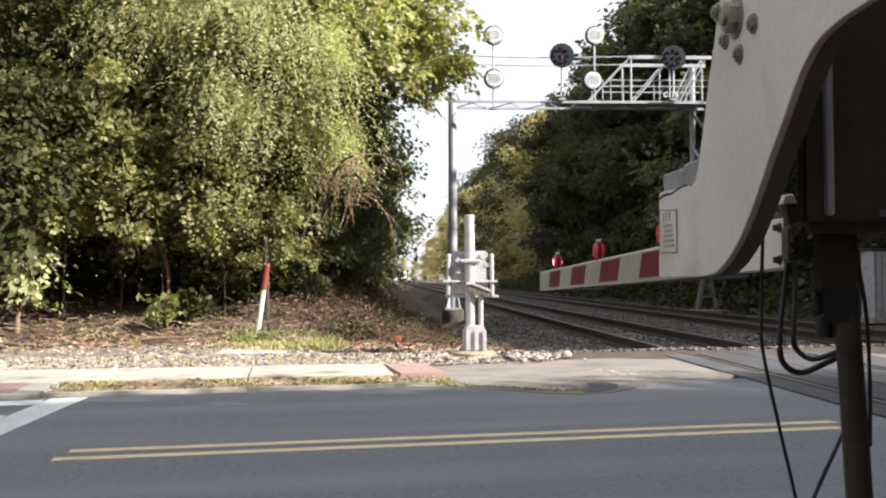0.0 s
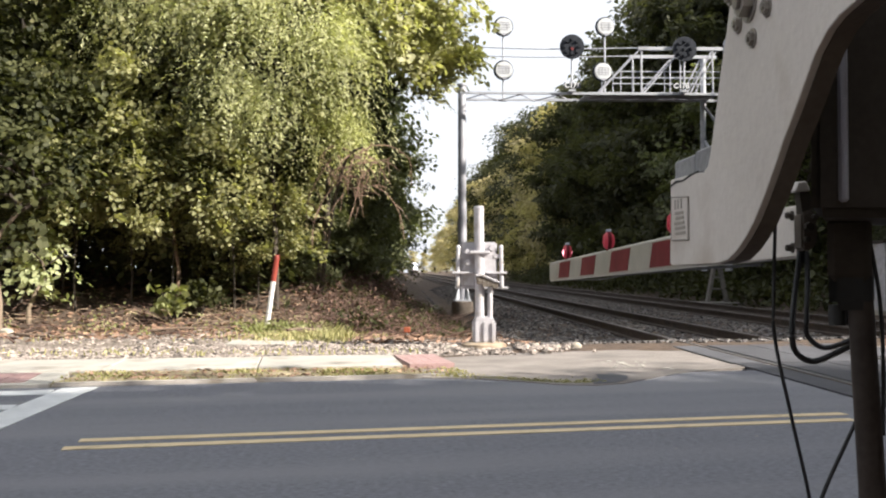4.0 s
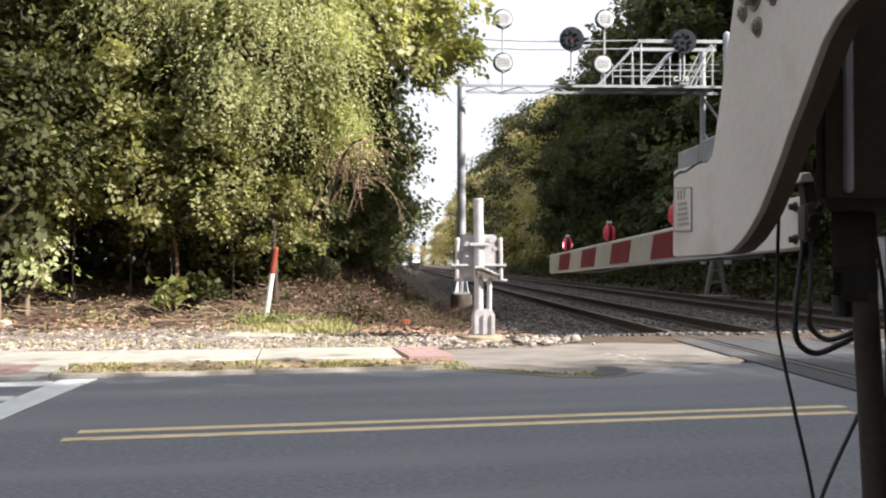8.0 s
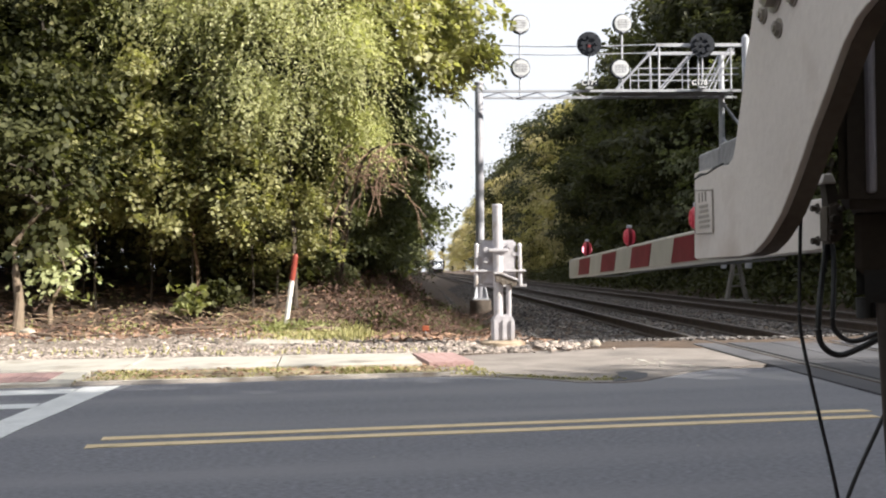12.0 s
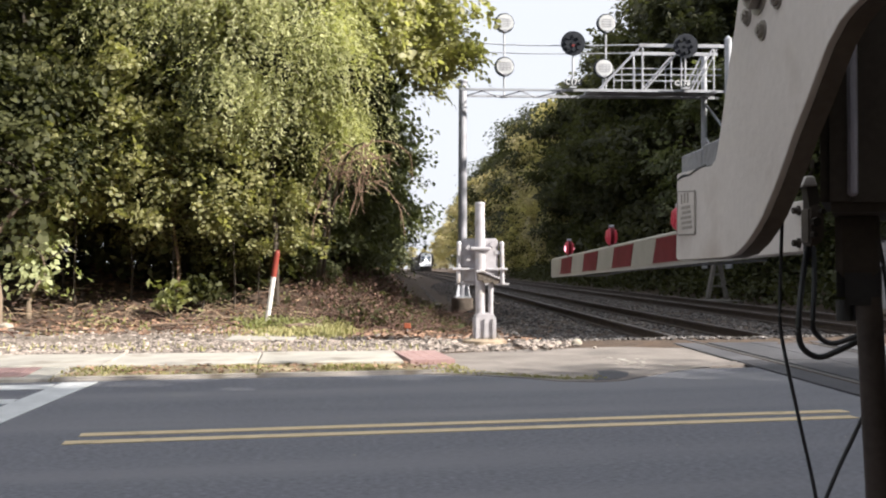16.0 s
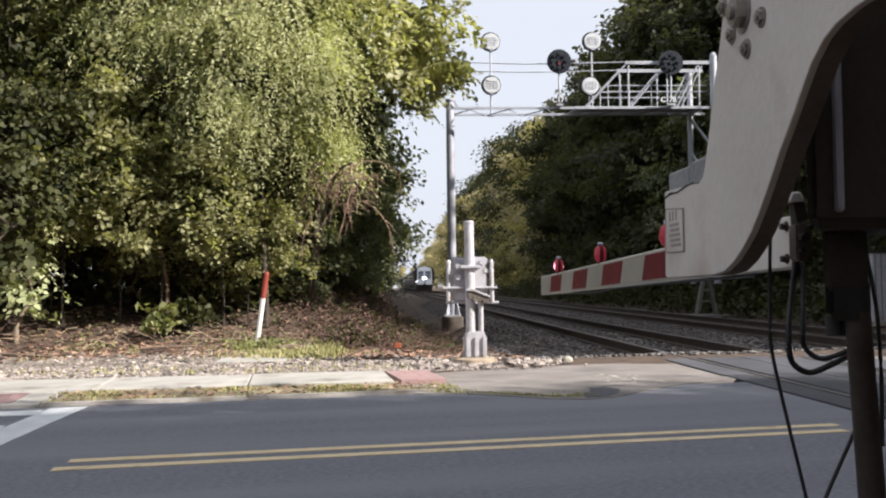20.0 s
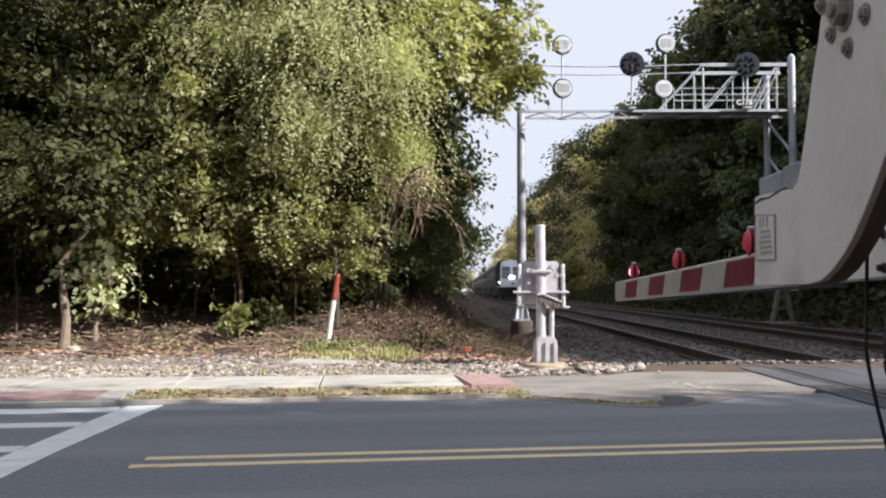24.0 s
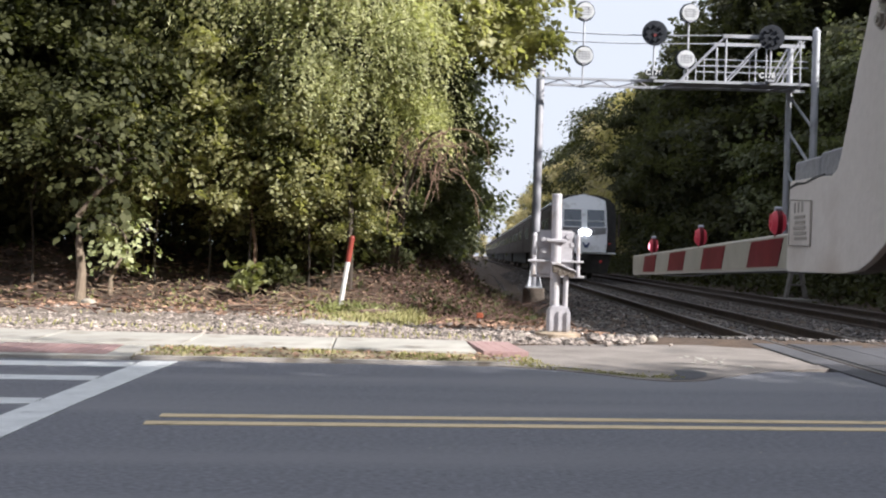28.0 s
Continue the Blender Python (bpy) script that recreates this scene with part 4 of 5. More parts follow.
    left = [(2.099, 1.042), (2.090, 1.245), (2.08, 1.248), (1.89, 1.244), (1.83, 1.240), (1.797, 1.252), (1.78, 1.275), (1.766, 1.305), (1.731, 1.38), (1.704, 1.445), (1.671, 1.506), (1.645, 1.567), (1.58, 1.67), (1.5, 1.85)]
    right = [(0.62, 1.85), (0.66, 1.47), (0.88, 1.43), (1.0, 1.42), (1.10, 1.417), (1.16, 1.409), (1.2, 1.397), (1.246, 1.37), (1.279, 1.34), (1.331, 1.291), (1.383, 1.246), (1.422, 1.206), (1.471, 1.160), (1.523, 1.117), (1.567, 1.09), (1.615, 1.066), (1.673, 1.047), (1.75, 1.040), (2.08, 1.038)]
    bm = bmesh.new()
    slab(bm, up(left + right), 0.975, 0.989, "x")
    bevel(bm, 0.0015, 1)
    plate = part("side_plate", bm, CREAM, g, "heavy curved cream painted plate")
    bm = bmesh.new()
    slab(bm, up(left + right), 0.9895, 1.022, "x")
    part("shaded_rim", bm, GRIME_AND_SHADE, g, "dark brown rim behind the cream plate, shade painted in its colour")
    for y0, y1, z0, z1 in ((1.925, 2.088, 1.243, 1.292), (1.782, 1.920, 1.243, 1.298)):
        bm = bmesh.new()
        slab(bm, up([(y0, z0), (y1, z0), (y1, z1), (y0, z1)]), 0.985, 1.09, "x")
        bevel(bm, 0.004)
        part("counterweight_block", bm, LEAD, plate, "bare grey iron weight")
    bm = bmesh.new()
    tube(bm, [(0.9765, 2.088, 1.232 - 0.07), (0.9765, 2.04, 1.239 - 0.07), (0.9765, 1.985, 1.236 - 0.07), (0.9765, 1.93, 1.243 - 0.07), (0.9765, 1.87, 1.247 - 0.07)], [0.0035, 0.0045, 0.003, 0.004, 0.002], 5)
    part("seam", bm, RUBBER_AND_GAP, plate, "dark chipped seam under the weights")
    for y, z, r in ((1.535, 1.535, 0.030), (1.443, 1.500, 0.014), (1.595, 1.507, 0.014), (1.518, 1.461, 0.014), (1.64, 1.575, 0.014), (1.46, 1.60, 0.014)):
        bm = bmesh.new()
        rod(bm, (0.9755 - 0.75 * r, y, z - 0.07), (0.9755, y, z - 0.07), r, seg=6)
        rod(bm, (0.9715, y, z - 0.07), (0.9755, y, z - 0.07), r * 1.35, seg=20)
        rod(bm, (0.9755 - 1.0 * r, y, z - 0.07), (0.972, y, z - 0.07), r * 0.5, seg=12)
        part("bolt", bm, BOLT, plate, "hexagon bolt with washer")
    bm = bmesh.new()
    slab(bm, up([(1.936, 1.097), (2.076, 1.1), (2.074, 1.204), (1.936, 1.195)]), 0.972, 0.976, "x")
    label = part("data_plate", bm, CREAM, plate, "small riveted data plate")
    bm = bmesh.new()
    for (y0, z0, y1, z1) in ((1.936, 1.097, 2.076, 1.10), (1.936, 1.195, 2.074, 1.204), (1.936, 1.097, 1.936, 1.195), (2.075, 1.10, 2.074, 1.204)):
        rod(bm, (0.972, y0, z0 - 0.07), (0.972, y1, z1 - 0.07), 0.0018, seg=4)
    for k in range(5):
        slab(bm, up([(1.955 + 0.004 * k, 1.11 + 0.012 * k), (2.035 + 0.005 * (k % 3), 1.11 + 0.012 * k), (2.035 + 0.005 * (k % 3), 1.117 + 0.012 * k), (1.955 + 0.004 * k, 1.117 + 0.012 * k)]), 0.9705, 0.9725, "x")
    for y in (1.985, 2.01, 2.035):
        slab(bm, up([(y, 1.172), (y + 0.008, 1.172), (y + 0.008, 1.195), (y, 1.195)]), 0.9705, 0.9725, "x")
    part("plate_print", bm, FADED, label, "worn illegible print")
    # second plate and clamp at the arm
    bm = bmesh.new()
    slab(bm, up([(2.15, 1.061), (2.62, 1.048), (2.62, 1.18), (2.42, 1.19), (2.15, 1.191)]), 1.318, 1.341, "x")
    bevel(bm, 0.003)
    clamp = part("arm_clamp", bm, CREAM, g, "cream arm clamp plate with bolts")
    for z in (1.166, 1.083):
        bm = bmesh.new()
        rod(bm, (1.300, 2.187, z - 0.07), (1.3185, 2.187, z - 0.07), 0.0085, seg=6)
        rod(bm, (1.314, 2.187, z - 0.07), (1.3185, 2.187, z - 0.07), 0.013, seg=14)
        part("bolt", bm, DARK_BOX, clamp, "dark rusted bolt")
    bm = bmesh.new()
    slab(bm, up([(1.264, 1.163), (1.294, 1.172), (1.302, 1.142), (1.303, 1.088), (1.279, 1.070), (1.264, 1.074)]), 2.0, 2.05, "y")
    bevel(bm, 0.005, 2)
    support = part("arm_support", bm, GRIME_AND_SHADE, g, "grimy iron casting that holds the arm")
    for x, z, r in ((1.277, 1.128, 0.011), (1.292, 1.152, 0.007), (1.272, 1.098, 0.007)):
        bm = bmesh.new()
        rod(bm, (x, 1.982, z - 0.07), (x, 2.001, z - 0.07), r, seg=6)
        part("bolt", bm, DARK_BOX, support)
    bm = bmesh.new()
    slab(bm, up([(1.283, 1.045), (1.295, 1.045), (1.295, 1.195), (1.283, 1.195)]), 2.06, 2.08, "y")
    part("dark_gap", bm, RUBBER_AND_GAP, g, "black strip in place of the dark gap by the clamp")
    bm = bmesh.new()
    slab(bm, up([(1.248, 1.212), (1.287, 1.214), (1.277, 1.238), (1.255, 1.236)]), 2.0, 2.045, "y")
    bevel(bm, 0.003)
    part("bumper_block", bm, CREAM, g, "cream bumper block")
    bm = bmesh.new()
    slab(bm, up([(1.269, 1.160), (1.291, 1.166), (1.295, 1.182), (1.287, 1.214), (1.262, 1.213)]), 2.008, 2.04, "y")
    part("bumper_stem", bm, DARK_BOX, g)
    # arm
    def lo(y):
        return 0.957 + (6.65 - y) * 0.0255 - 0.003 * max(0, 3.4 - y) ** 2 - 0.07
    bm = bmesh.new()
    n = 14
    ys = [2.25 + (6.655 - 2.25) * i / n for i in range(n + 1)]
    a = [(y, lo(y)) for y in ys] + [(y, lo(y) + 0.118) for y in reversed(ys)]
    slab(bm, a, 1.362, 1.386, "x")
    arm = part("arm", bm, ARM_WHITE, g, "long gate arm with red and white stripes")
    edge = 6.22
    while edge > 2.7:
        y1, y0 = edge, edge - 0.405
        bm = bmesh.new()
        slab(bm, [(y0 + 0.03, lo(y0) + 0.007), (y1 + 0.03, lo(y1) + 0.007), (y1 - 0.03, lo(y1) + 0.111), (y0 - 0.03, lo(y0) + 0.111)], 1.3595, 1.3885, "x")
        part("red_stripe", bm, ARM_RED, arm)
        edge -= 0.81
    for dz in (0.0, 0.118):
        bm = bmesh.new()
        tube(bm, [(1.374, y, lo(y) + dz) for y in ys], [0.009] * len(ys), 6)
        part("edge_strip", bm, ARM_EDGE, arm)
    for y, hot in ((5.97, True), (4.70, False), (3.47, False)):
        z = lo(y) + 0.172
        bm = bmesh.new()
        rod(bm, (1.374, y, lo(y) + 0.118), (1.374, y, z - 0.03), 0.012, seg=8)
        squash(rod(bm, (1.365, y, z), (1.383, y, z), 0.047, seg=24), y)
        lamp = part("arm_lamp", bm, ARM_RED, arm, "round red warning lamp on the arm")
        for s in (-1, 1):
            bm = bmesh.new()
            squash(rod(bm, (1.374 + 0.010 * s, y, z), (1.374 + 0.026 * s, y, z), 0.046, 0.030, 24), y)
            part("lamp_lens", bm, LENS, lamp)
            bm = bmesh.new()
            rod(bm, (1.374 + 0.026 * s, y, z - 0.005), (1.374 + 0.030 * s, y, z - 0.005), 0.022 if hot else 0.012, 0.010, 14)
            part("lamp_bulb", bm, LENS_HOT if hot else LENS, lamp)
        bm = bmesh.new()
        rod(bm, (1.362, y, z + 0.050), (1.386, y, z + 0.050), 0.010, seg=10)
        part("lamp_cap", bm, GALV, lamp)
    tube_pts = [(1.39, 6.0, lo(6.0) - 0.006), (1.392, 5.0, lo(5.0) - 0.02), (1.392, 4.2, lo(4.2) - 0.008), (1.392, 2.6, lo(2.6) - 0.015)]
    bm = bmesh.new()
    tube(bm, smooth_curve(tube_pts, 5), 0.005, 6)
    part("arm_cable", bm, CABLE, arm)
    # case, post and cables
    bm = bmesh.new()
    slab(bm, [(1.125, 1.62), (1.80, 1.62), (1.80, 1.98), (1.30, 1.98)], 1.13 - 0.07, 1.85 - 0.07)
    bevel(bm, 0.02, 2)
    case = part("case", bm, DARK_BOX, g, "dark shaded gear case")
    bm = bmesh.new()
    box(bm, (1.186, 1.609, 1.38 - 0.07), (0.014, 0.026, 0.44))
    bevel(bm, 0.005)
    part("case_hinge", bm, STRIP, case, "grey hinge strip")
    bm = bmesh.new()
    box(bm, (1.33, 1.60, 1.165 - 0.07), (0.08, 0.03, 0.014))
    part("case_latch", bm, LEAD, case)
    bm = bmesh.new()
    slab(bm, [(1.214, 1.75), (1.310, 1.75), (1.385, 1.90), (1.282, 1.90)], 1.0 - 0.07, 1.14 - 0.07)
    bevel(bm, 0.015)
    part("post_bracket", bm, DARK_BOX, g)
    bm = bmesh.new()
    slab(bm, [(1.218, 1.755), (1.312, 1.755), (1.387, 1.895), (1.285, 1.895)], 0.94 - 0.07, 1.04 - 0.07)
    bevel(bm, 0.018, 2)
    motor = part("motor_housing", bm, RUBBER_AND_GAP, g, "dark rounded housing under the gear case")
    bm = bmesh.new()
    rod(bm, (1.27, 1.83, 0.905 - 0.07), (1.27, 1.83, 0.95 - 0.07), 0.018, seg=12)
    rod(bm, (1.31, 1.85, 0.905 - 0.07), (1.31, 1.85, 0.95 - 0.07), 0.016, seg=12)
    part("cable_gland", bm, RUBBER_AND_GAP, motor)
    bm = bmesh.new()
    tube(bm, [(1.345, 1.8, 0.0), (1.33, 1.8, 0.48), (1.305, 1.8, 0.95), (1.30, 1.8, 1.15)], [0.033, 0.0285, 0.0265, 0.0265], 16)
    part("post", bm, BROWN_POLE, g, "dark brown steel post")
    bm = bmesh.new()
    box(bm, (1.345, 1.8, 0.01), (0.2, 0.2, 0.02))
    part("post_foot", bm, BROWN_POLE, g)
    for pts, r in (([(1.20, 2.0, 1.07), (1.194, 2.0, 0.88), (1.197, 2.0, 0.79), (1.235, 2.0, 0.606), (1.271, 2.0, 0.443), (1.30, 1.98, 0.25), (1.36, 1.9, 0.03)], 0.0045),
                   ([(1.36, 1.88, 0.95), (1.425, 1.98, 0.70), (1.386, 2.0, 0.59), (1.315, 2.0, 0.442), (1.25, 2.0, 0.27), (1.15, 2.0, 0.02)], 0.005),
                   ([(1.285, 2.06, 1.0), (1.262, 2.04, 0.90), (1.238, 2.0, 0.82), (1.245, 2.0, 0.765), (1.285, 2.0, 0.74), (1.325, 1.97, 0.76), (1.355, 1.92, 0.79)], 0.0072),
                   ([(1.30, 2.06, 1.0), (1.285, 2.02, 0.92), (1.264, 1.98, 0.84), (1.268, 1.98, 0.80), (1.30, 1.96, 0.775), (1.34, 1.9, 0.80)], 0.0062),
                   ([(1.335, 1.81, 1.02), (1.350, 1.80, 0.90), (1.357, 1.80, 0.76), (1.35, 1.79, 0.60)], 0.0045)):
        bm = bmesh.new()
        tube(bm, smooth_curve(pts, 6), r, 8)
        part("cable", bm, CABLE, g, "hanging black cable")


# ---- small things by the verge ----
def build_marker():
    z = ground_z(-2.07, 16.78)
    p = thing("marker_post", "leaning white marker post with an orange red top", "marker post", (-2.07, 16.78, z))
    bm = bmesh.new()
    rod(bm, (0, 0, -0.05), (0.125, 0, 0.84), 0.043, 0.043, 14)
    part("shaft", bm, POST_WHITE, p)
    bm = bmesh.new()
    rod(bm, (0.125, 0, 0.84), (0.187, 0, 1.26), 0.048, 0.048, 14)
    rod(bm, (0.187, 0, 1.26), (0.192, 0, 1.30), 0.048, 0.028, 14)
    part("top", bm, POST_RED, p, "orange red cap")
    s = thing("utility_flag", "small orange marker flag in the ditch", "flag", (0.37, 14.5, ground_z(0.37, 14.5)))
    bm = bmesh.new()
    rod(bm, (0, 0, -0.02), (0.0, 0, 0.13), 0.008, seg=6)
    part("stake", bm, GALV, s)
    bm = bmesh.new()
    box(bm, (0.0, 0, 0.12), (0.10, 0.03, 0.085))
    bevel(bm, 0.01)
    part("flag", bm, ORANGE, s)
    bm = bmesh.new()
    box(bm, (0, 0, 0), (0.95, 0.5, 0.1))
    bevel(bm, 0.02, 2)
    ob = new("concrete_slab", mesh_of(bm, "concrete_slab", CONCRETE))
    ob.matrix_world = pose(-1.63, 13.2, ground_z(-1.63, 13.2) - 0.02, 3, 1.0, -4)
    tagged(ob, "flat pale concrete slab lying in the gravel", "slab")
    rng = random.Random(5)
    for x, y, r in ((-6.0, 15.5, 0.16), (2.05, 12.5, 0.11), (2.3, 12.3, 0.09), (1.85, 12.2, 0.08), (-7.6, 15.0, 0.1), (2.6, 12.6, 0.11), (0.9, 12.2, 0.09)):
        bm = bmesh.new()
        r *= 0.78
        bmesh.ops.create_icosphere(bm, subdivisions=2, radius=r)
        for v in bm.verts:
            v.co *= 1 + 0.35 * noise.noise(v.co * 9 + Vector((x, y, 0)))
            v.co.z *= 0.65
        ob = new("rock", mesh_of(bm, "rock", CONCRETE_OLD))
        ob.location = (x, y, ground_z(x, y) + r * 0.3)
        tagged(ob, "rough pale rock lying in the gravel", "rock", "rocks by the verge")


def build_clutter():
    c = thing("signal_cabinet", "ridged silver signal cabinet beyond the tracks", "cabinet", (12.36, 23.1, ground_z(12.36, 23.1)))
    bm = bmesh.new()
    box(bm, (0, 0, 0.93), (0.9, 0.6, 1.66))
    bevel(bm, 0.02)
    body = part("body", bm, SILVER, c)
    for k in range(6):
        bm = bmesh.new()
        box(bm, (-0.38 + 0.15 * k, -0.31, 0.93), (0.03, 0.025, 1.6))
        part("ridge", bm, LEAD, body)
    bm = bmesh.new()
    box(bm, (0, 0, 1.79), (0.98, 0.68, 0.06))
    part("lid", bm, DARK_BOX, body)
    bm = bmesh.new()
    box(bm, (0, 0, 0.05), (0.96, 0.66, 0.12))
    part("plinth", bm, CONCRETE_OLD, c)
    rng = random.Random(9)
    for x, y, l, a, r in ((-7.4, 14.9, 1.7, 8, 0.035), (-5.0, 14.7, 1.2, -14, 0.03), (-1.2, 15.6, 0.8, 35, 0.05), (-3.2, 16.3, 1.5, 22, 0.028), (0.2, 15.8, 1.3, 48, 0.022), (-8.8, 15.6, 1.4, -6, 0.04), (-2.6, 18.0, 1.6, 12, 0.03), (-0.2, 17.4, 1.2, 60, 0.02)):
        b = thing("fallen_branch", "pale broken branch lying on the bank", "branch", (x, y, ground_z(x, y) + r), "fallen branches")
        bm = bmesh.new()
        dx, dy = math.cos(radians(a)) * l / 2, math.sin(radians(a)) * l / 2
        pts = []
        for k in (-1, -0.4, 0.2, 0.7, 1):
            px, py = x + dx * k, y + dy * k
            pts.append((dx * k, dy * k + rng.uniform(-0.05, 0.05), ground_z(px, py) - ground_z(x, y) + rng.uniform(0.0, 0.04)))
        tube(bm, smooth_curve(pts, 3), [r * (1 - 0.045 * k) for k in range(13)], 7)
        part("limb", bm, TWIG, b)
        bm = bmesh.new()
        p = Vector(pts[2])
        tube(bm, [p, p + Vector((rng.uniform(0.1, 0.3), rng.uniform(-0.2, 0.2), 0.12))], [r * 0.5, 0.006], 5)
        part("side_twig", bm, TWIG, b)


# ---- train ----
def car_section():
    return [(-1.56, 1.02), (1.56, 1.02), (1.60, 1.3), (1.60, 3.05), (1.5, 3.45), (1.25, 3.72), (0.8, 3.88), (0.0, 3.95), (-0.8, 3.88), (-1.25, 3.72), (-1.5, 3.45), (-1.60, 3.05), (-1.60, 1.3)]


def build_train():
    tr = thing("commuter_train", "silver commuter train with lit headlights coming down the near track", "train", (TRACK_NEAR, 45, 0.0))
    length, gap = 25.4, 0.6
    for k in range(8):
        y0 = k * (length + gap) + (0.95 if k == 0 else 0)
        bm = bmesh.new()
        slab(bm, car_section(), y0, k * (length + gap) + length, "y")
        car = part("car", bm, STEEL_CAR, tr, "stainless steel car body, dark reflection painted in")
        bm = bmesh.new()
        box(bm, (0, k * (length + gap) + 12.7, 0.62), (2.5, 22, 0.84))
        for yy in (3.4, 5.9, 19.4, 21.9):
            for x in (-0.74, 0.74):
                rod(bm, (x - 0.07, k * (length + gap) + yy, 0.17), (x + 0.07, k * (length + gap) + yy, 0.17), 0.45, seg=16)
        part("undercarriage", bm, UNDER, tr)
        for s in (-1, 1):
            if s == 1 and k > 1:
                continue
            for i in range(9):
                if i in (2, 6):
                    continue
                bm = bmesh.new()
                box(bm, (1.603 * s, k * (length + gap) + 2.9 + i * 2.45, 2.35), (0.02, 1.75, 0.75))
                bevel(bm, 0.006)
                part("side_window", bm, PANE, car)
            for i in (2, 6):
                bm = bmesh.new()
                box(bm, (1.604 * s, k * (length + gap) + 2.9 + i * 2.45, 2.1), (0.02, 1.3, 2.0))
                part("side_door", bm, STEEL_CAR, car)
        for s in (-1, 1):
            bm = bmesh.new()
            tube(bm, [(1.53 * s, y0 + 0.3, 3.42), (1.53 * s, k * (length + gap) + length, 3.42)], 0.085, 6)
            part("roof_edge_sunline", bm, CAB_WHITE, car, "white strip standing in for the sunlit roof edge")
        if k:
            bm = bmesh.new()
            box(bm, (0, y0 - gap / 2, 2.2), (1.3, gap + 0.02, 2.2))
            part("gangway", bm, UNDER, tr)
    # cab front: a white face before a black end plate
    bm = bmesh.new()
    a = [bm.verts.new((x, 0.27 + max(0, z - 2.1) * 0.3, z)) for x, z in car_section()]
    b = [bm.verts.new((x, 0.948, z)) for x, z in car_section()]
    bm.faces.new(a)
    bm.faces.new(b[::-1])
    for i in range(13):
        bm.faces.new((a[i], a[(i + 1) % 13], b[(i + 1) % 13], b[i]))
    part("end_plate", bm, UNDER, tr, "black edge round the cab front")
    bm = bmesh.new()
    outline = [(-1.06, 1.06), (1.06, 1.06), (1.10, 1.4), (1.11, 2.2), (1.08, 3.1), (1.02, 3.62), (0.66, 3.78), (0.0, 3.93), (-0.66, 3.78), (-1.02, 3.62), (-1.08, 3.1), (-1.11, 2.2), (-1.10, 1.4)]
    a = [bm.verts.new((x * 1.06, 0.275 + max(0, z - 2.1) * 0.3, z)) for x, z in outline]
    b = [bm.verts.new((x, max(0, z - 2.1) * 0.3 + max(0, 2.1 - z) * -0.12, z)) for x, z in outline]
    bm.faces.new((b[11], b[12], b[0], b[1], b[2], b[3]))
    bm.faces.new((b[3], b[4], b[5], b[6], b[7], b[8], b[9], b[10], b[11]))
    for i in range(13):
        j = (i + 1) % 13
        bm.faces.new((a[i], a[j], b[j], b[i]))
    cab = part("cab_front", bm, CAB_WHITE, tr, "white and silver cab front")
    tilt = Matrix.Translation((0, -0.01, 2.1)) @ pose(0, 0, 0, -16.7) @ Matrix.Translation((0, 0, -2.1))
    for s in (-1, 1):
        x0, x1 = 0.13 * s, 1.0 * s
        bm = bmesh.new()
        slab(bm, [(x0, 2.28), (x1, 2.28), (x1 * 1.01, 3.20), (x0, 3.20)], -0.008, 0.01, "y")
        w = part("windshield", bm, PANE, cab, "windshield pane tinted with the reflected sky")
        w.matrix_basis = tilt
        bm = bmesh.new()
        for (xa, za, xb, zb) in ((x0, 2.28, x0, 3.2), (x1, 2.28, x1 * 1.01, 3.2), (x0, 3.2, x1, 3.2), (x0, 2.28, x1, 2.28), (x0, 2.60, x1, 2.60)):
            rod(bm, (xa, -0.01, za), (xb, -0.01, zb), 0.022, seg=6)
        part("window_frame", bm, CAB_WHITE, w)
        bm = bmesh.new()
        rod(bm, (0.75 * s + 0.25, -0.04, 2.35), (0.75 * s + 0.05, -0.03, 2.9), 0.014, seg=5)
        part("wiper", bm, UNDER, w)
        bm = bmesh.new()
        slab(bm, [(x0, 2.26), (x1 * 1.05, 2.26), (x1 * 1.05, 1.98), (x0 * 2, 1.86)], -0.02, 0.03, "y")
        part("lower_panel", bm, GREY_SKIN, cab, "grey panel under the windshield")
        bm = bmesh.new()
        rod(bm, (1.27 * s, 0.12, 1.5), (1.27 * s, 0.26, 1.5), 0.085 if s < 0 else 0.05, seg=14)
        part("marker_lamp", bm, DIM_LIGHT if s < 0 else TAIL_RED, cab)
        bm = bmesh.new()
        box(bm, (1.70 * s, 0.20, 2.4), (0.09, 0.06, 1.1))
        part("mirror", bm, STEEL_CAR, cab)
    bm = bmesh.new()
    for s in (-0.12, 0.18):
        rod(bm, (s, -0.06, 2.03), (s, 0.02, 2.03), 0.15, seg=20)
    part("headlight", bm, HEADLIGHT, cab, "pair of bright headlights")
    bm = bmesh.new()
    slab(bm, [(-0.08, 1.52), (0.0, 1.52), (0.06, 1.40), (0.12, 1.40), (0.20, 1.52), (0.28, 1.52), (0.18, 1.28), (0.02, 1.28)], -0.115, -0.05, "y")
    part("emblem", bm, BLUE, cab, "dark blue emblem")
    bm = bmesh.new()
    box(bm, (0, 0.06, 1.02), (3.15, 0.3, 0.07))
    bevel(bm, 0.02)
    part("anticlimber", bm, CAB_WHITE, cab)
    bm = bmesh.new()
    slab(bm, [(-1.35, 0.99), (1.35, 0.99), (1.2, 0.05), (-1.2, 0.05)], 0.1, 0.3, "y")
    box(bm, (0, -0.15, 0.82), (0.4, 0.5, 0.3))
    part("pilot", bm, UNDER, tr, "dark coupler and pilot")
    for x in (-0.85, 0.85):
        bm = bmesh.new()
        rod(bm, (x, 0.05, 0.62), (x, 0.12, 0.62), 0.07, seg=12)
        part("ditch_lamp", bm, TAIL_RED, tr)
    return tr


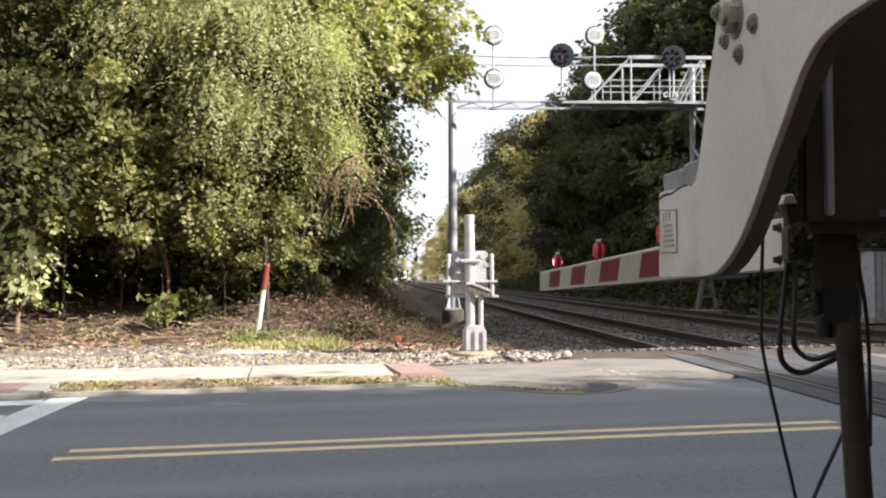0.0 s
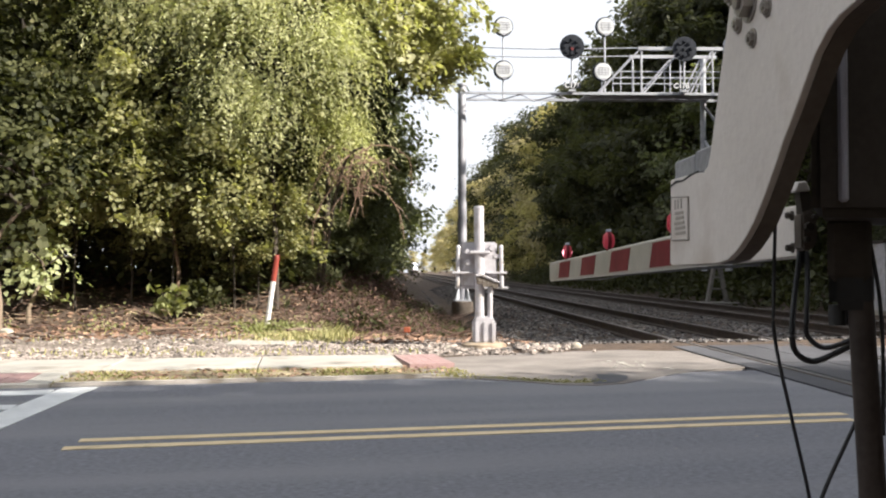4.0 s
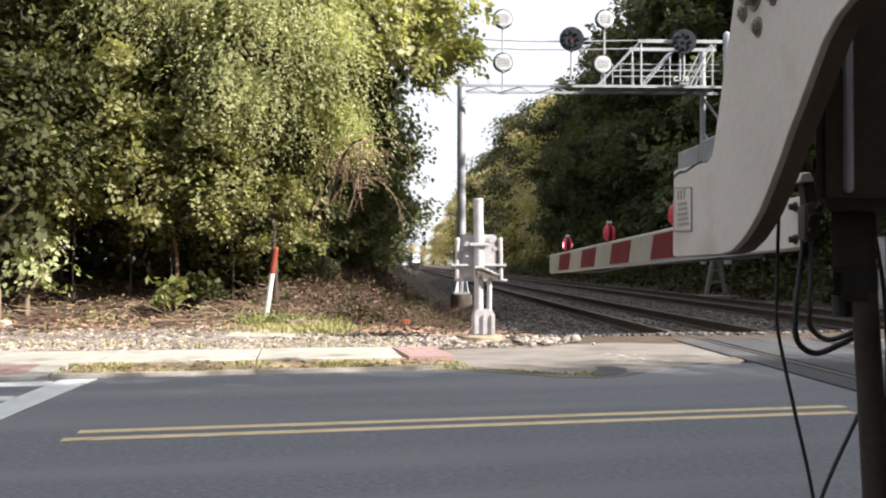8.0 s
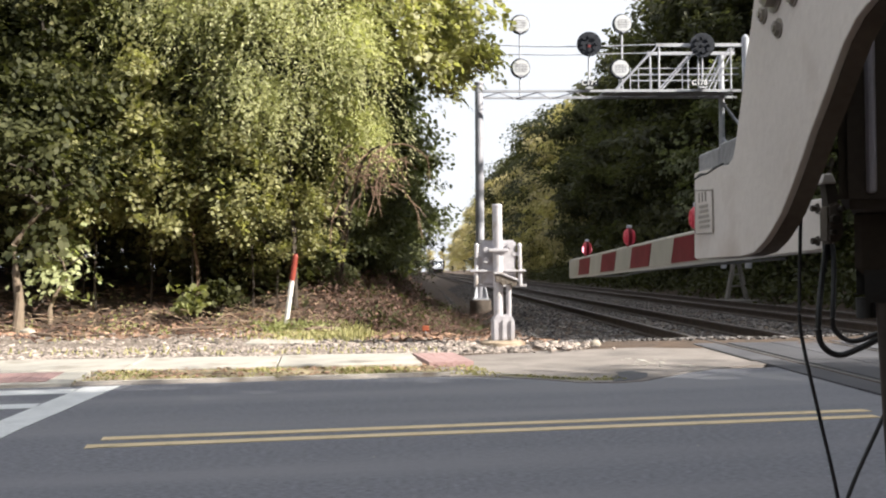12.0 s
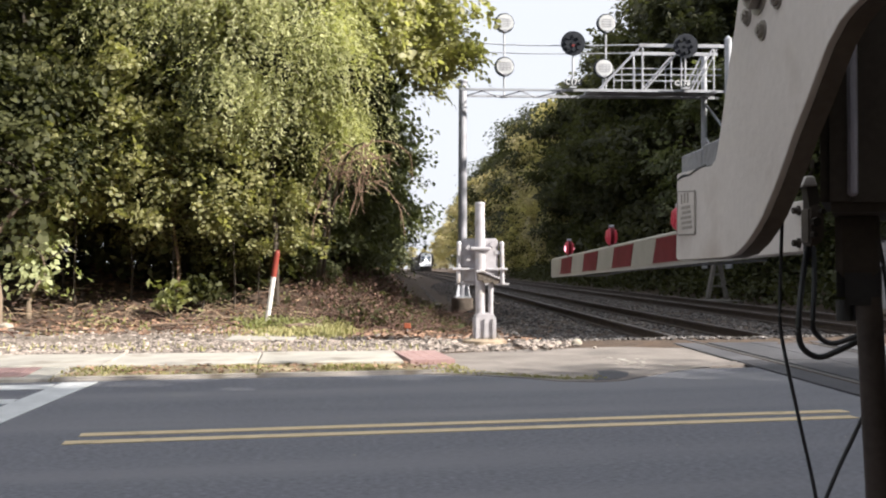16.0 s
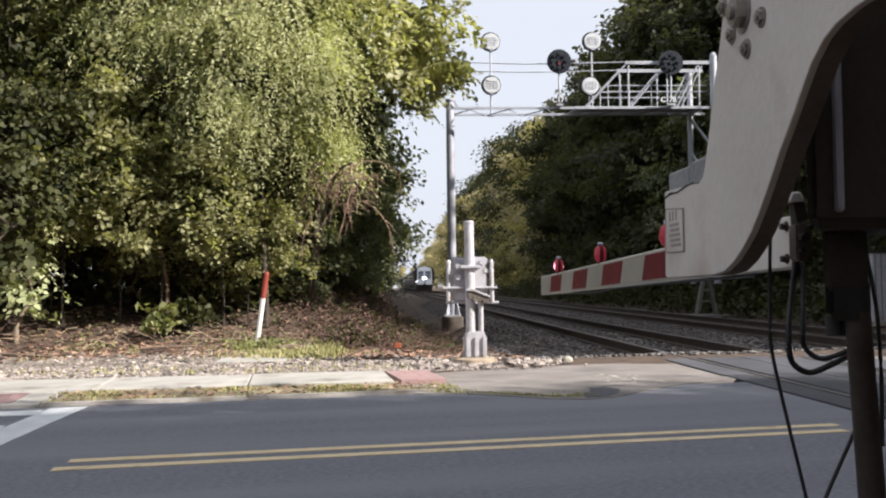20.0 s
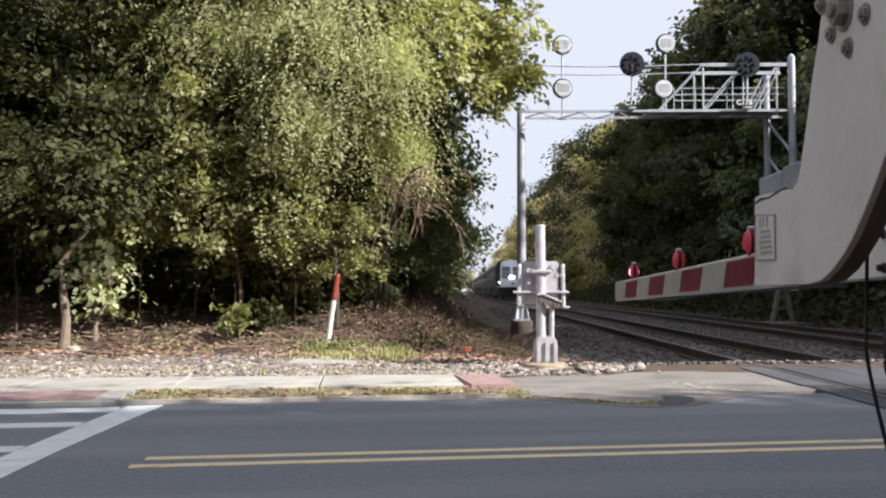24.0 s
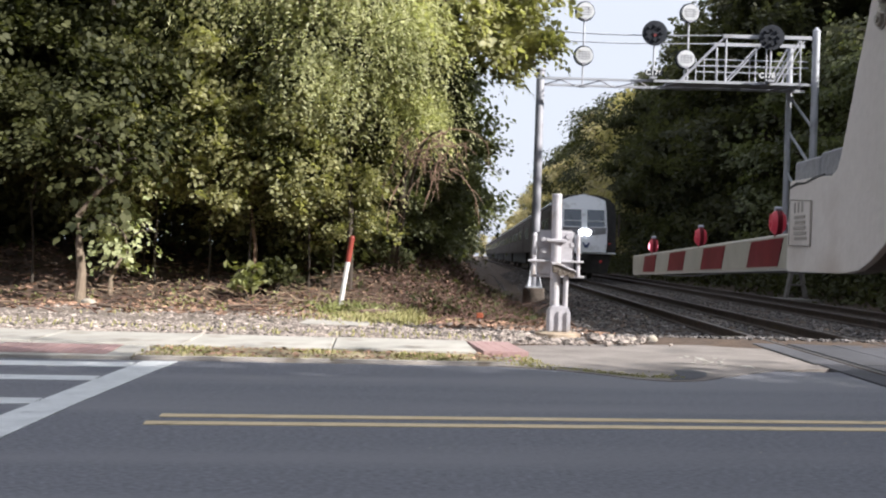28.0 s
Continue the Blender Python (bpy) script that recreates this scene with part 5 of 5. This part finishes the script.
# ---- trees ----
def leaf_cloud(centres, per, spread, size, rng, aspect=0.62, outs=None, flat=0.55):
    """Small leaves round the given clump centres, faces turned outwards and up; numpy arrays of verts and faces."""
    c = np.repeat(np.asarray(centres, float), per, axis=0)
    n = len(c)
    out = np.zeros((n, 3)) if outs is None else np.repeat(np.asarray(outs, float), per, axis=0)
    r = rng.normal(size=(n, 3)) * spread
    r[:, 2] *= flat
    r[:, 2] -= 0.35 * (r * out).sum(1)
    p = c + r
    nor = out * 0.75 + np.array((0, 0, 0.6)) + rng.normal(size=(n, 3)) * 0.42
    nor /= np.linalg.norm(nor, axis=1, keepdims=True)
    fwd = out * 0.6 + np.array((0, 0, -0.7)) + rng.normal(size=(n, 3)) * 0.6
    fwd -= nor * (fwd * nor).sum(1)[:, None]
    fwd /= np.linalg.norm(fwd, axis=1, keepdims=True)
    side = np.cross(nor, fwd)
    s = size * rng.uniform(0.55, 1.3, n)[:, None]
    v = np.stack([p - fwd * s * 0.5, p + side * s * aspect * 0.5 + nor * s * 0.08 - fwd * s * 0.08, p + fwd * s * 0.5, p - side * s * aspect * 0.5 + nor * s * 0.08 - fwd * s * 0.08], 1).reshape(-1, 3)
    f = np.arange(4 * n).reshape(-1, 4)
    return v, f


def spray_cloud(centres, outs, count, leaves, length, size, rng, spread=0.4, aspect=0.8, hang=0.25, jitter=0.25, face=0.55):
    """Leaves set along short twigs: each twig is a flat spray whose leaves lie nearly in one plane."""
    c = np.repeat(np.asarray(centres, float), count, axis=0)
    out = np.repeat(np.asarray(outs, float), count, axis=0)
    k = len(c)
    unit = lambda a: a / np.linalg.norm(a, axis=-1, keepdims=True)
    o = c + rng.normal(size=(k, 3)) * np.array((spread, spread, spread * 0.5))
    d = unit(out * 0.7 + rng.normal(size=(k, 3)) * 0.55 + np.array((0, 0, -hang)))
    n = out * face + np.array((0, 0, 0.75)) + rng.normal(size=(k, 3)) * 0.38
    n = unit(n - d * (n * d).sum(1)[:, None])
    side = np.cross(n, d)
    ln = length * rng.uniform(0.6, 1.25, k)
    j = np.arange(leaves)
    t = (j + 0.6) / leaves
    sign = np.where(j % 2, 1.0, -1.0)
    lat = sign * (0.16 + 0.5 * np.sin(np.pi * np.clip(t, 0, 1) * 0.9)) * 0.42
    p = o[:, None] + d[:, None] * (t[None, :, None] * ln[:, None, None]) + side[:, None] * (lat[None, :, None] * ln[:, None, None])
    p[..., 2] -= hang * 0.5 * t[None] ** 2 * ln[:, None]
    p += rng.normal(size=p.shape) * size * 0.35
    nor = unit(n[:, None] + rng.normal(size=p.shape) * jitter)
    fwd = d[:, None] * 0.6 + side[:, None] * sign[None, :, None] * 0.7 + rng.normal(size=p.shape) * 0.3 + np.array((0, 0, -0.25))
    fwd = unit(fwd - nor * (fwd * nor).sum(-1)[..., None])
    wide = np.cross(nor, fwd)
    s = size * rng.uniform(0.6, 1.3, p.shape[:2])[..., None]
    rim = [(-0.5, 0.0, 0.0), (-0.24, 0.44, 0.07), (0.16, 0.5, 0.05), (0.55, 0.0, -0.08), (0.16, -0.5, 0.05), (-0.24, -0.44, 0.07)]
    v = np.stack([p + fwd * s * a + wide * s * aspect * w + nor * s * h for a, w, h in rim], 2).reshape(-1, 3)
    return v, np.arange(len(v)).reshape(-1, 6)


def leaf_mesh(name, v, f, material):
    me = bpy.data.meshes.new(name)
    me.vertices.add(len(v))
    me.vertices.foreach_set("co", v.astype(np.float32).ravel())
    me.loops.add(f.size)
    me.loops.foreach_set("vertex_index", f.astype(np.int32).ravel())
    me.polygons.add(len(f))
    me.polygons.foreach_set("loop_start", np.arange(0, f.size, f.shape[1], dtype=np.int32))
    me.update(calc_edges=True)
    me.materials.append(material)
    return me


def grow(name, label, h, radius, bare, seed, per, clumps, size, material, lean=0.0, spread=0.42, thin=0.16, kind_limbs=True, limbs=20, aspect=0.7, flat=0.4, bark=None, spray=None):
    """A tree: tapered trunk, limbs that end in leaf clumps, uneven crown."""
    rng = np.random.default_rng(seed)
    bark = bark or BARK
    t = thing(name, label, "tree")
    bm = bmesh.new()
    top = Vector((lean, rng.uniform(-0.4, 0.4), h * 0.9))
    bend = [Vector((rng.uniform(-0.12, 0.12) * i, rng.uniform(-0.12, 0.12) * i, 0)) for i in range(6)]
    axis = [Vector((0, 0, -0.2))] + [top * (i / 6) + bend[i - 1] for i in range(1, 6)] + [top]
    tube(bm, axis, [thin * (1.25 if i == 0 else 1 - 0.14 * i) for i in range(7)], 9)
    split = kind_limbs
    if split:
        part("trunk", bm, bark, t)
    centres, outs = [], []
    for i in range(limbs):
        k = (i + 0.5) / limbs
        z = h * (bare + (0.93 - bare) * k)
        base = axis[min(int(z / h / 0.9 * 6), 5)].lerp(axis[min(int(z / h / 0.9 * 6) + 1, 6)], (z / h / 0.9 * 6) % 1)
        a = i * 2.4 + rng.uniform(-0.4, 0.4)
        wide = radius * (0.55 + 0.45 * math.sin(math.pi * min(1, 0.18 + k * 0.95))) * rng.uniform(0.7, 1.15)
        tip = base + Vector((math.cos(a) * wide, math.sin(a) * wide, wide * rng.uniform(0.05, 0.4)))
        mid = base.lerp(tip, 0.5) + Vector((0, 0, 0.12 * wide))
        if split:
            bm = bmesh.new()
        tube(bm, [base, mid, tip], [thin * 0.42 * (1.1 - 0.7 * k), thin * 0.26 * (1.1 - 0.7 * k), 0.012], 5)
        if split:
            part("limb", bm, BARK, t)
        for j in range(clumps):
            q = rng.uniform(0.35, 1.08) if not spray else 1.06 - 0.5 * rng.random() ** 1.5
            wob = 0.30 * radius * 0.5 if not spray else 0.2 * wide
            c = base.lerp(tip, q) + Vector((rng.normal(0, wob), rng.normal(0, wob), rng.normal(0, 0.45 if not spray else 0.13)))
            centres.append(c)
            o = (tip - base)
            outs.append(o.normalized())
    if not split:
        part("trunk", bm, bark, t)
    if spray:
        count, leaves, reach, hang, face = spray
        v, f = spray_cloud(centres, outs, count, leaves, reach, size, rng, spread, aspect, hang, 0.25, face)
    else:
        v, f = leaf_cloud(centres, per, spread, size, rng, aspect, outs, flat)
    ob = new("crown", leaf_mesh("crown", v, f, material))
    ob.parent = t
    return t


def shrub(name, label, at, h, r, n, size, material, seed):
    rng = np.random.default_rng(seed)
    t = thing(name, label, "shrub", at)
    bm = bmesh.new()
    centres = []
    for i in range(7):
        a = i * 0.9 + rng.uniform(-0.3, 0.3)
        tip = Vector((math.cos(a) * r * rng.uniform(0.2, 0.8), math.sin(a) * r * rng.uniform(0.2, 0.8), h * rng.uniform(0.5, 1.0)))
        tube(bm, [(0, 0, -0.03), tip * 0.5 + Vector((0, 0, 0.08 * h)), tip], [0.014, 0.01, 0.004], 5)
        centres += [tip, tip * 0.75]
    part("stem", bm, BARK, t)
    v, f = leaf_cloud(centres, n, r * 0.32, size, rng, aspect=0.75)
    ob = new("foliage", leaf_mesh("foliage", v, f, material))
    ob.parent = t
    return t


def plant_trees():
    rng = random.Random(31)
    # kinds
    a = grow("broadleaf_tree", "tall sunlit broadleaf tree with dense green crown", 10.5, 2.5, 0.20, 1, 0, 8, 0.13, LEAF_A, thin=0.15, spread=0.30, limbs=30, spray=(10, 13, 0.5, 0.25, 0.5))
    b = grow("broadleaf_tree", "yellow green broadleaf tree with drooping foliage", 10.5, 1.7, 0.34, 2, 0, 6, 0.078, LEAF_B, thin=0.06, spread=0.32, limbs=28, aspect=0.3, spray=(18, 38, 0.95, 1.2, 0.7))
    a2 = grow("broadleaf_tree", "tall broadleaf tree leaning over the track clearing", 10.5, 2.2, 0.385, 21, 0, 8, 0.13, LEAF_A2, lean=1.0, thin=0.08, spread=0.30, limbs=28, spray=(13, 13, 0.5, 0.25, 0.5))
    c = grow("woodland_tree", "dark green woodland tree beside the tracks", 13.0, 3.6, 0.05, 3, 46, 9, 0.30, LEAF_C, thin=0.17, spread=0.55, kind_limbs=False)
    f = grow("woodland_tree", "dark leafy tree at the edge of the track clearing", 9.0, 2.3, 0.04, 13, 0, 9, 0.15, LEAF_F, thin=0.15, spread=0.36, kind_limbs=False, limbs=24, spray=(8, 12, 0.6, 0.35, 0.55))
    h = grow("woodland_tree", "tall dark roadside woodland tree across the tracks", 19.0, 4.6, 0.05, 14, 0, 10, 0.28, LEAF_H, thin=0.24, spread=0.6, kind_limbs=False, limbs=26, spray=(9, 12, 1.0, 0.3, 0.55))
    d = grow("woodland_tree", "tall woodland tree, deep shade painted in its leaves", 19.0, 4.6, 0.05, 4, 52, 10, 0.40, LEAF_C, thin=0.24, spread=0.75, kind_limbs=False)
    far = grow("woodland_tree", "distant tree at the far end of the clearing, sunlight painted in its leaves", 19.0, 4.6, 0.05, 15, 62, 10, 0.40, LEAF_G, thin=0.24, spread=0.75, kind_limbs=False)
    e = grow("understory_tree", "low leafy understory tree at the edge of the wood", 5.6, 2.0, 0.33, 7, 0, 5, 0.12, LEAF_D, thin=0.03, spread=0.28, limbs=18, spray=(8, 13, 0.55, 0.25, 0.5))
    e2 = grow("understory_tree", "low understory tree with layered leaves, painted lighter as if sunlit", 5.6, 1.9, 0.34, 17, 0, 5, 0.125, LEAF_A, thin=0.03, spread=0.26, limbs=18, spray=(6, 13, 0.55, 0.2, 0.5))
    g = grow("broadleaf_tree", "green broadleaf tree at the edge of the wood, shade painted in its leaves", 11.5, 3.0, 0.17, 12, 0, 8, 0.118, LEAF_D, thin=0.16, spread=0.32, limbs=26, spray=(9, 13, 0.5, 0.25, 0.5))
    def put(kind, spots):
        first = True
        for x, y, s in spots:
            m = pose(x, y, ground_z(x, y) - 0.05, 0, 0, rng.uniform(0, 360)) @ Matrix.Scale(s, 4)
            if first:
                kind.matrix_basis = m
                first = False
            else:
                o = copy_thing(kind, pose(0, 0, 0))
                o.matrix_basis = m
    put(a, [(-4.3, 20.4, 1.0), (-5.1, 22.3, 0.95), (-6.0, 21.6, 1.0)])
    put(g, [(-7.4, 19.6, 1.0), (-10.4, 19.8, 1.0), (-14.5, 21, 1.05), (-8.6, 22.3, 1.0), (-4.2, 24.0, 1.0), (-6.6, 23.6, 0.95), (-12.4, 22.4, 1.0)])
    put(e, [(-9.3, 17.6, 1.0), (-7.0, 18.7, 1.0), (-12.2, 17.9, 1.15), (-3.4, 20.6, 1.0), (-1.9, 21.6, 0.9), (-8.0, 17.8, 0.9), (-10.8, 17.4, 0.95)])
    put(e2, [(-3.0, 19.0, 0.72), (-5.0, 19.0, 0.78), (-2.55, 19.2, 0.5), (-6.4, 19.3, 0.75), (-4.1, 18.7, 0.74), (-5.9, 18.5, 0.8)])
    put(b, [(-2.2, 19.1, 1.0)])
    put(f, [(-2.3, 23.6, 0.8), (-2.9, 22.8, 0.8), (-2.1, 25.6, 0.86), (-3.4, 26.0, 1.0), (-2.3, 28.6, 0.9), (-2.6, 31.6, 0.98), (-3.6, 29.6, 1.05), (-2.5, 35.0, 1.02), (-2.7, 39.0, 1.05), (-2.9, 44.0, 1.08), (-4.6, 34.0, 1.1), (-4.6, 41.0, 1.1),
            (-1.9, 21.4, 0.40), (-2.5, 21.0, 0.36), (-1.3, 22.6, 0.5), (14.8, 34.5, 1.1), (14.9, 41.5, 1.25)])
    put(c, [ (-3.1, 53, 1.0), (-3.0, 62, 1.0), (-3.1, 73, 1.0), (-3.2, 86, 1.05), (-3.4, 101, 1.1), (-3.5, 118, 1.1),
            (-5.4, 27.5, 0.95), (-9.0, 26, 1.0), (-13.0, 27, 1.0), (-17.5, 25, 1.05), (-19, 20, 1.0), (-6, 33, 1.0), (-3.8, 140, 1.1), (-4.0, 170, 1.15), (-4.2, 210, 1.15), (-4.4, 260, 1.1), (-4.2, 320, 1.0), (-4, 380, 0.9),
            (15.6, 38, 0.85), (18.5, 40, 0.9),
            (-8.5, 33, 1.0), (-13, 34, 1.0), (-18, 33, 1.0), (-23, 28, 1.0), (-24, 36, 1.1), (-10.5, 41, 1.1), (-5, 42, 1.1), (-16, 43, 1.1)])
    # unseen row behind the camera, near side of the road, added to shade it
    row = []
    for i in range(18):
        p = rd(5.5 + 1.7 * i, -8.8 - 0.1 * (i % 2))
        row.append((p.x, p.y, 0.983 + 0.007 * (i % 3)))
    row += [(rd(-9.0 - 6 * i, -12.0).x, rd(-9.0 - 6 * i, -12.0).y, 0.9) for i in range(4)]
    row += [(rd(2 + 4.6 * i, -11.6).x, rd(2 + 4.6 * i, -11.6).y, 1.03) for i in range(10)]
    row += [(rd(4.3 + 4.6 * i, -10.0).x, rd(4.3 + 4.6 * i, -10.0).y, 0.98) for i in range(10)]
    row += [(rd(8.8 + 4.6 * i, -9.2).x, rd(8.8 + 4.6 * i, -9.2).y, 0.96) for i in range(9)]
    row += [(3.5, -14.0, 0.95), (-3.0, -15.0, 0.95)]
    for x, y, s in row:
        copy_thing(c, pose(0, 0, 0)).matrix_basis = pose(x, y, ground_z(x, y) + 0.03, 0, 0, rng.uniform(0, 360)) @ Matrix.Scale(s, 4)
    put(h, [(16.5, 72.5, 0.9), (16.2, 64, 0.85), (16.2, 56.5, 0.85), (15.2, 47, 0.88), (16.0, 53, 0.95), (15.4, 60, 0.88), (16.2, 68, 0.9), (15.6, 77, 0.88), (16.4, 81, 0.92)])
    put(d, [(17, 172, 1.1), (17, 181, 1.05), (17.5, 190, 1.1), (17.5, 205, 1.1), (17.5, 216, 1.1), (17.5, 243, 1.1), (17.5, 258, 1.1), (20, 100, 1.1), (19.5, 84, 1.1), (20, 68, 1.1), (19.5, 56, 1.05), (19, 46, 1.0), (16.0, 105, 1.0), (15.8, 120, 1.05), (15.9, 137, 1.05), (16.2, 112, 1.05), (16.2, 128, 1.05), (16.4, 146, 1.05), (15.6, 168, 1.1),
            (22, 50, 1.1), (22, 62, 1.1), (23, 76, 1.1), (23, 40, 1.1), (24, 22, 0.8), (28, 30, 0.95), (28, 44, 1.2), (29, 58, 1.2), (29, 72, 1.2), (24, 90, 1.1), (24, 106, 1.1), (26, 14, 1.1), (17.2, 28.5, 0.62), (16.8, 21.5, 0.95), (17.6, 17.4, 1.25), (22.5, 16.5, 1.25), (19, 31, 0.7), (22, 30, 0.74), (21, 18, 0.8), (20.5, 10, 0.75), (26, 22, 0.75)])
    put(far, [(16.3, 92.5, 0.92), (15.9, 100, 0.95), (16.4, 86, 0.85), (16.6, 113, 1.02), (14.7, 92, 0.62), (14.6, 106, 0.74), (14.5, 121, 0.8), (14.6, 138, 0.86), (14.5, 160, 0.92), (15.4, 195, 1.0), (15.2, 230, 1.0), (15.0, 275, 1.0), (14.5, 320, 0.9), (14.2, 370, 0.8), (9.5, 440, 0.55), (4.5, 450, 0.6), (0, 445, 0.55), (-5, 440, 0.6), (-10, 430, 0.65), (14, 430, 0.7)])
    a2.matrix_basis = pose(-1.5, 20.6, ground_z(-1.5, 20.6) - 0.05)
    # single thin trees at the front of the wood
    maple = grow("maple_sapling", "young maple with large pale leaves before the wood", 1.85, 0.62, 0.55, 9, 13, 3, 0.15, PALE_LEAF, thin=0.05, spread=0.17, limbs=16, bark=PALE_BARK)
    maple.matrix_basis = pose(-6.45, 17.6, ground_z(-6.45, 17.6))
    young = grow("maple_sapling", "thicker young trunk with ivy leaves at the wood edge", 3.3, 0.9, 0.6, 10, 14, 3, 0.17, LEAF_D, thin=0.092, spread=0.22, bark=PALE_BARK)
    young.matrix_basis = pose(-6.42, 16.15, ground_z(-6.42, 16.15))
    thin = grow("maple_sapling", "thin reddish sapling trunk standing in the shade", 6.0, 1.2, 0.55, 11, 16, 4, 0.16, LEAF_C, thin=0.045, spread=0.25, bark=DEAD_TWIG)
    thin.matrix_basis = pose(-4.05, 18.9, ground_z(-4.05, 18.9))
    # dead branches
    rr = random.Random(77)
    dead = thing("dead_tree", "bare dead tree with a tangle of brown twigs", "tree", (-0.62, 18.0, ground_z(-1.2, 18.0) + 0.12))
    bm = bmesh.new()
    tube(bm, smooth_curve([(-0.9, 2.6, -0.3), (-0.7, 2.2, 1.2), (-0.4, 1.0, 2.4), (-0.1, -0.1, 3.0), (0.2, -0.5, 3.15)], 4), [0.05 - 0.0022 * k for k in range(17)], 7)
    part("trunk", bm, BARK, dead)
    for i in range(24):
        a, l = rr.uniform(-0.9, 1.3), rr.uniform(0.45, 1.3)
        p = Vector((rr.uniform(-0.45, 0.5), -0.35 + rr.uniform(-0.25, 0.25), 3.05 + rr.uniform(-0.6, 0.2)))
        away = Vector((math.sin(a), rr.uniform(-0.4, 0.4), rr.uniform(-0.5, 0.3)))
        arch = rr.uniform(-0.1, 1.15)
        pts = [p, p + away * l * 0.35 + Vector((0, 0, -0.12 * l * arch)), p + away * l * 0.62 + Vector((rr.uniform(-0.06, 0.06), 0, -0.45 * l * arch)), p + away * l * rr.uniform(0.6, 0.85) + Vector((0, 0, -0.95 * l * arch))]
        bm = bmesh.new()
        tube(bm, smooth_curve(pts, 4), [0.0135 - 0.0008 * k for k in range(13)], 6)
        for q in (pts[1].lerp(pts[2], 0.4), pts[2], pts[2].lerp(pts[3], 0.5)):
            e = q + Vector((rr.uniform(-0.3, 0.4), rr.uniform(-0.2, 0.2), rr.uniform(-0.4, 0.1)))
            tube(bm, [q, q.lerp(e, 0.5) + Vector((0, 0, 0.04)), e], [0.009, 0.007, 0.003], 4)
        part("branch", bm, DEAD_TWIG, dead)
    # undergrowth on both sides
    nr = np.random.default_rng(5)
    cs = []
    for _ in range(1900):
        x, y = nr.uniform(-26, -1.5), nr.uniform(21.0, 38.0)
        cs.append((x, y, ground_z(x, y) + nr.uniform(0.1, 2.7)))
    for _ in range(260):
        x, y = nr.uniform(-15, -2.6), nr.uniform(19.4, 21.2)
        cs.append((x, y, ground_z(x, y) + nr.uniform(0.0, 1.5)))
    for _ in range(1500):
        x, y = nr.uniform(13.0, 22.0), 9 + 120 * nr.random() ** 1.8
        cs.append((x, y, ground_z(x, y) + nr.uniform(0.0, 2.6)))
    for _ in range(1100):
        x, y = nr.uniform(13.8, 18.0), 30 + 150 * nr.random() ** 1.4
        cs.append((x, y, ground_z(x, y) + nr.uniform(0.0, 3.6)))
    for _ in range(500):
        x, y = nr.normal(-2.0, 0.9), 24 + 100 * nr.random() ** 1.5
        cs.append((x, y, ground_z(x, y) + nr.uniform(0.0, 1.8)))
    for _ in range(900):
        x, y = nr.uniform(11.7, 13.4), 13 + 90 * nr.random() ** 1.6
        if not 17.5 < y < 24.2:
            cs.append((x, y, ground_z(x, y) + nr.uniform(0.0, 0.5 + 0.5 * (x - 11.7))))
    cs = [c for c in cs if not (12.6 < c[0] < 15.4 and 17.5 < c[1] < 25.5)]
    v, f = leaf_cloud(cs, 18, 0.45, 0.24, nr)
    tagged(new("undergrowth", leaf_mesh("undergrowth", v, f, LEAF_C)), "tangled undergrowth under the trees, shade painted in its leaves", "undergrowth", kind="stuff")
    # weeds on the bank
    cs = []
    while len(cs) < 150:
        x, y = nr.normal(-1.6, 0.5), nr.normal(16.4, 0.7)
        if len(cs) > 110:
            x, y = nr.uniform(-9.5, -2.0), nr.uniform(15.2, 19.5)
        if noise.noise(Vector((x * 1.1, y * 0.9, 4))) > -0.05:
            cs.append((x, y, ground_z(x, y) + 0.05))
    v, f = leaf_cloud(cs, 16, 0.11, 0.075, nr)
    tagged(new("bank_weeds", leaf_mesh("bank_weeds", v, f, SHRUB_LEAF)), "low green weeds scattered over the bank", "weeds", kind="stuff")
    for name, label, mat, num, size, seed in (("bank_brush", "dark low brush on the bank beside the tracks", LEAF_D, 420, 0.085, 61), ("dry_brush", "dry reddish brown leaves caught in the brush", DARK_LITTER, 520, 0.075, 62)):
        nr = np.random.default_rng(seed)
        cs = []
        while len(cs) < num:
            y = 15.6 + 20 * nr.random() ** 1.5
            x = nr.uniform(-1.9, 1.5)
            if x < -0.9 and y < 18 or name == "dry_brush" and x > 0.2 + nr.uniform(-0.4, 0.4):
                continue
            cs.append((x, y, ground_z(x, y) + nr.uniform(0.02, 0.30 if x < 0.8 else 0.12)))
        v, f = leaf_cloud(cs, 14, 0.16, size, nr)
        tagged(new(name, leaf_mesh(name, v, f, mat)), label, "brush", kind="stuff")
    # low growth along the edges
    shrub("leafy_shrub", "small bright green broad-leaved shrub on the bank", (-3.98, 17.9, ground_z(-3.98, 17.9)), 0.66, 0.27, 10, 0.19, SHRUB_LEAF, 5)
    shrub("leafy_shrub", "dark green bushy shrub on the bank", (-3.55, 18.5, ground_z(-3.55, 18.5)), 0.65, 0.42, 26, 0.13, LEAF_D, 6)


def motions(train):
    rows = []
    for t in (0.0, 4.0, 8.0, 12.0, 16.0, 20.0, 22.0, 24.0, 26.0, 28.0):
        rows.append((t, along_track(TRACK_NEAR + 0.68, 47.6 + 13.3 * (28 - t), 0.292)))
    walk(train, rows)


lay_ground()
lay_road()
lay_verge()
build_bridge()
build_far_gate()
build_near_gate()
build_marker()
build_clutter()
train = build_train()
plant_trees()
lay_gravel_bed()
lay_stones()
lay_litter()
grass_all()
lay_tracks()
motions(train)
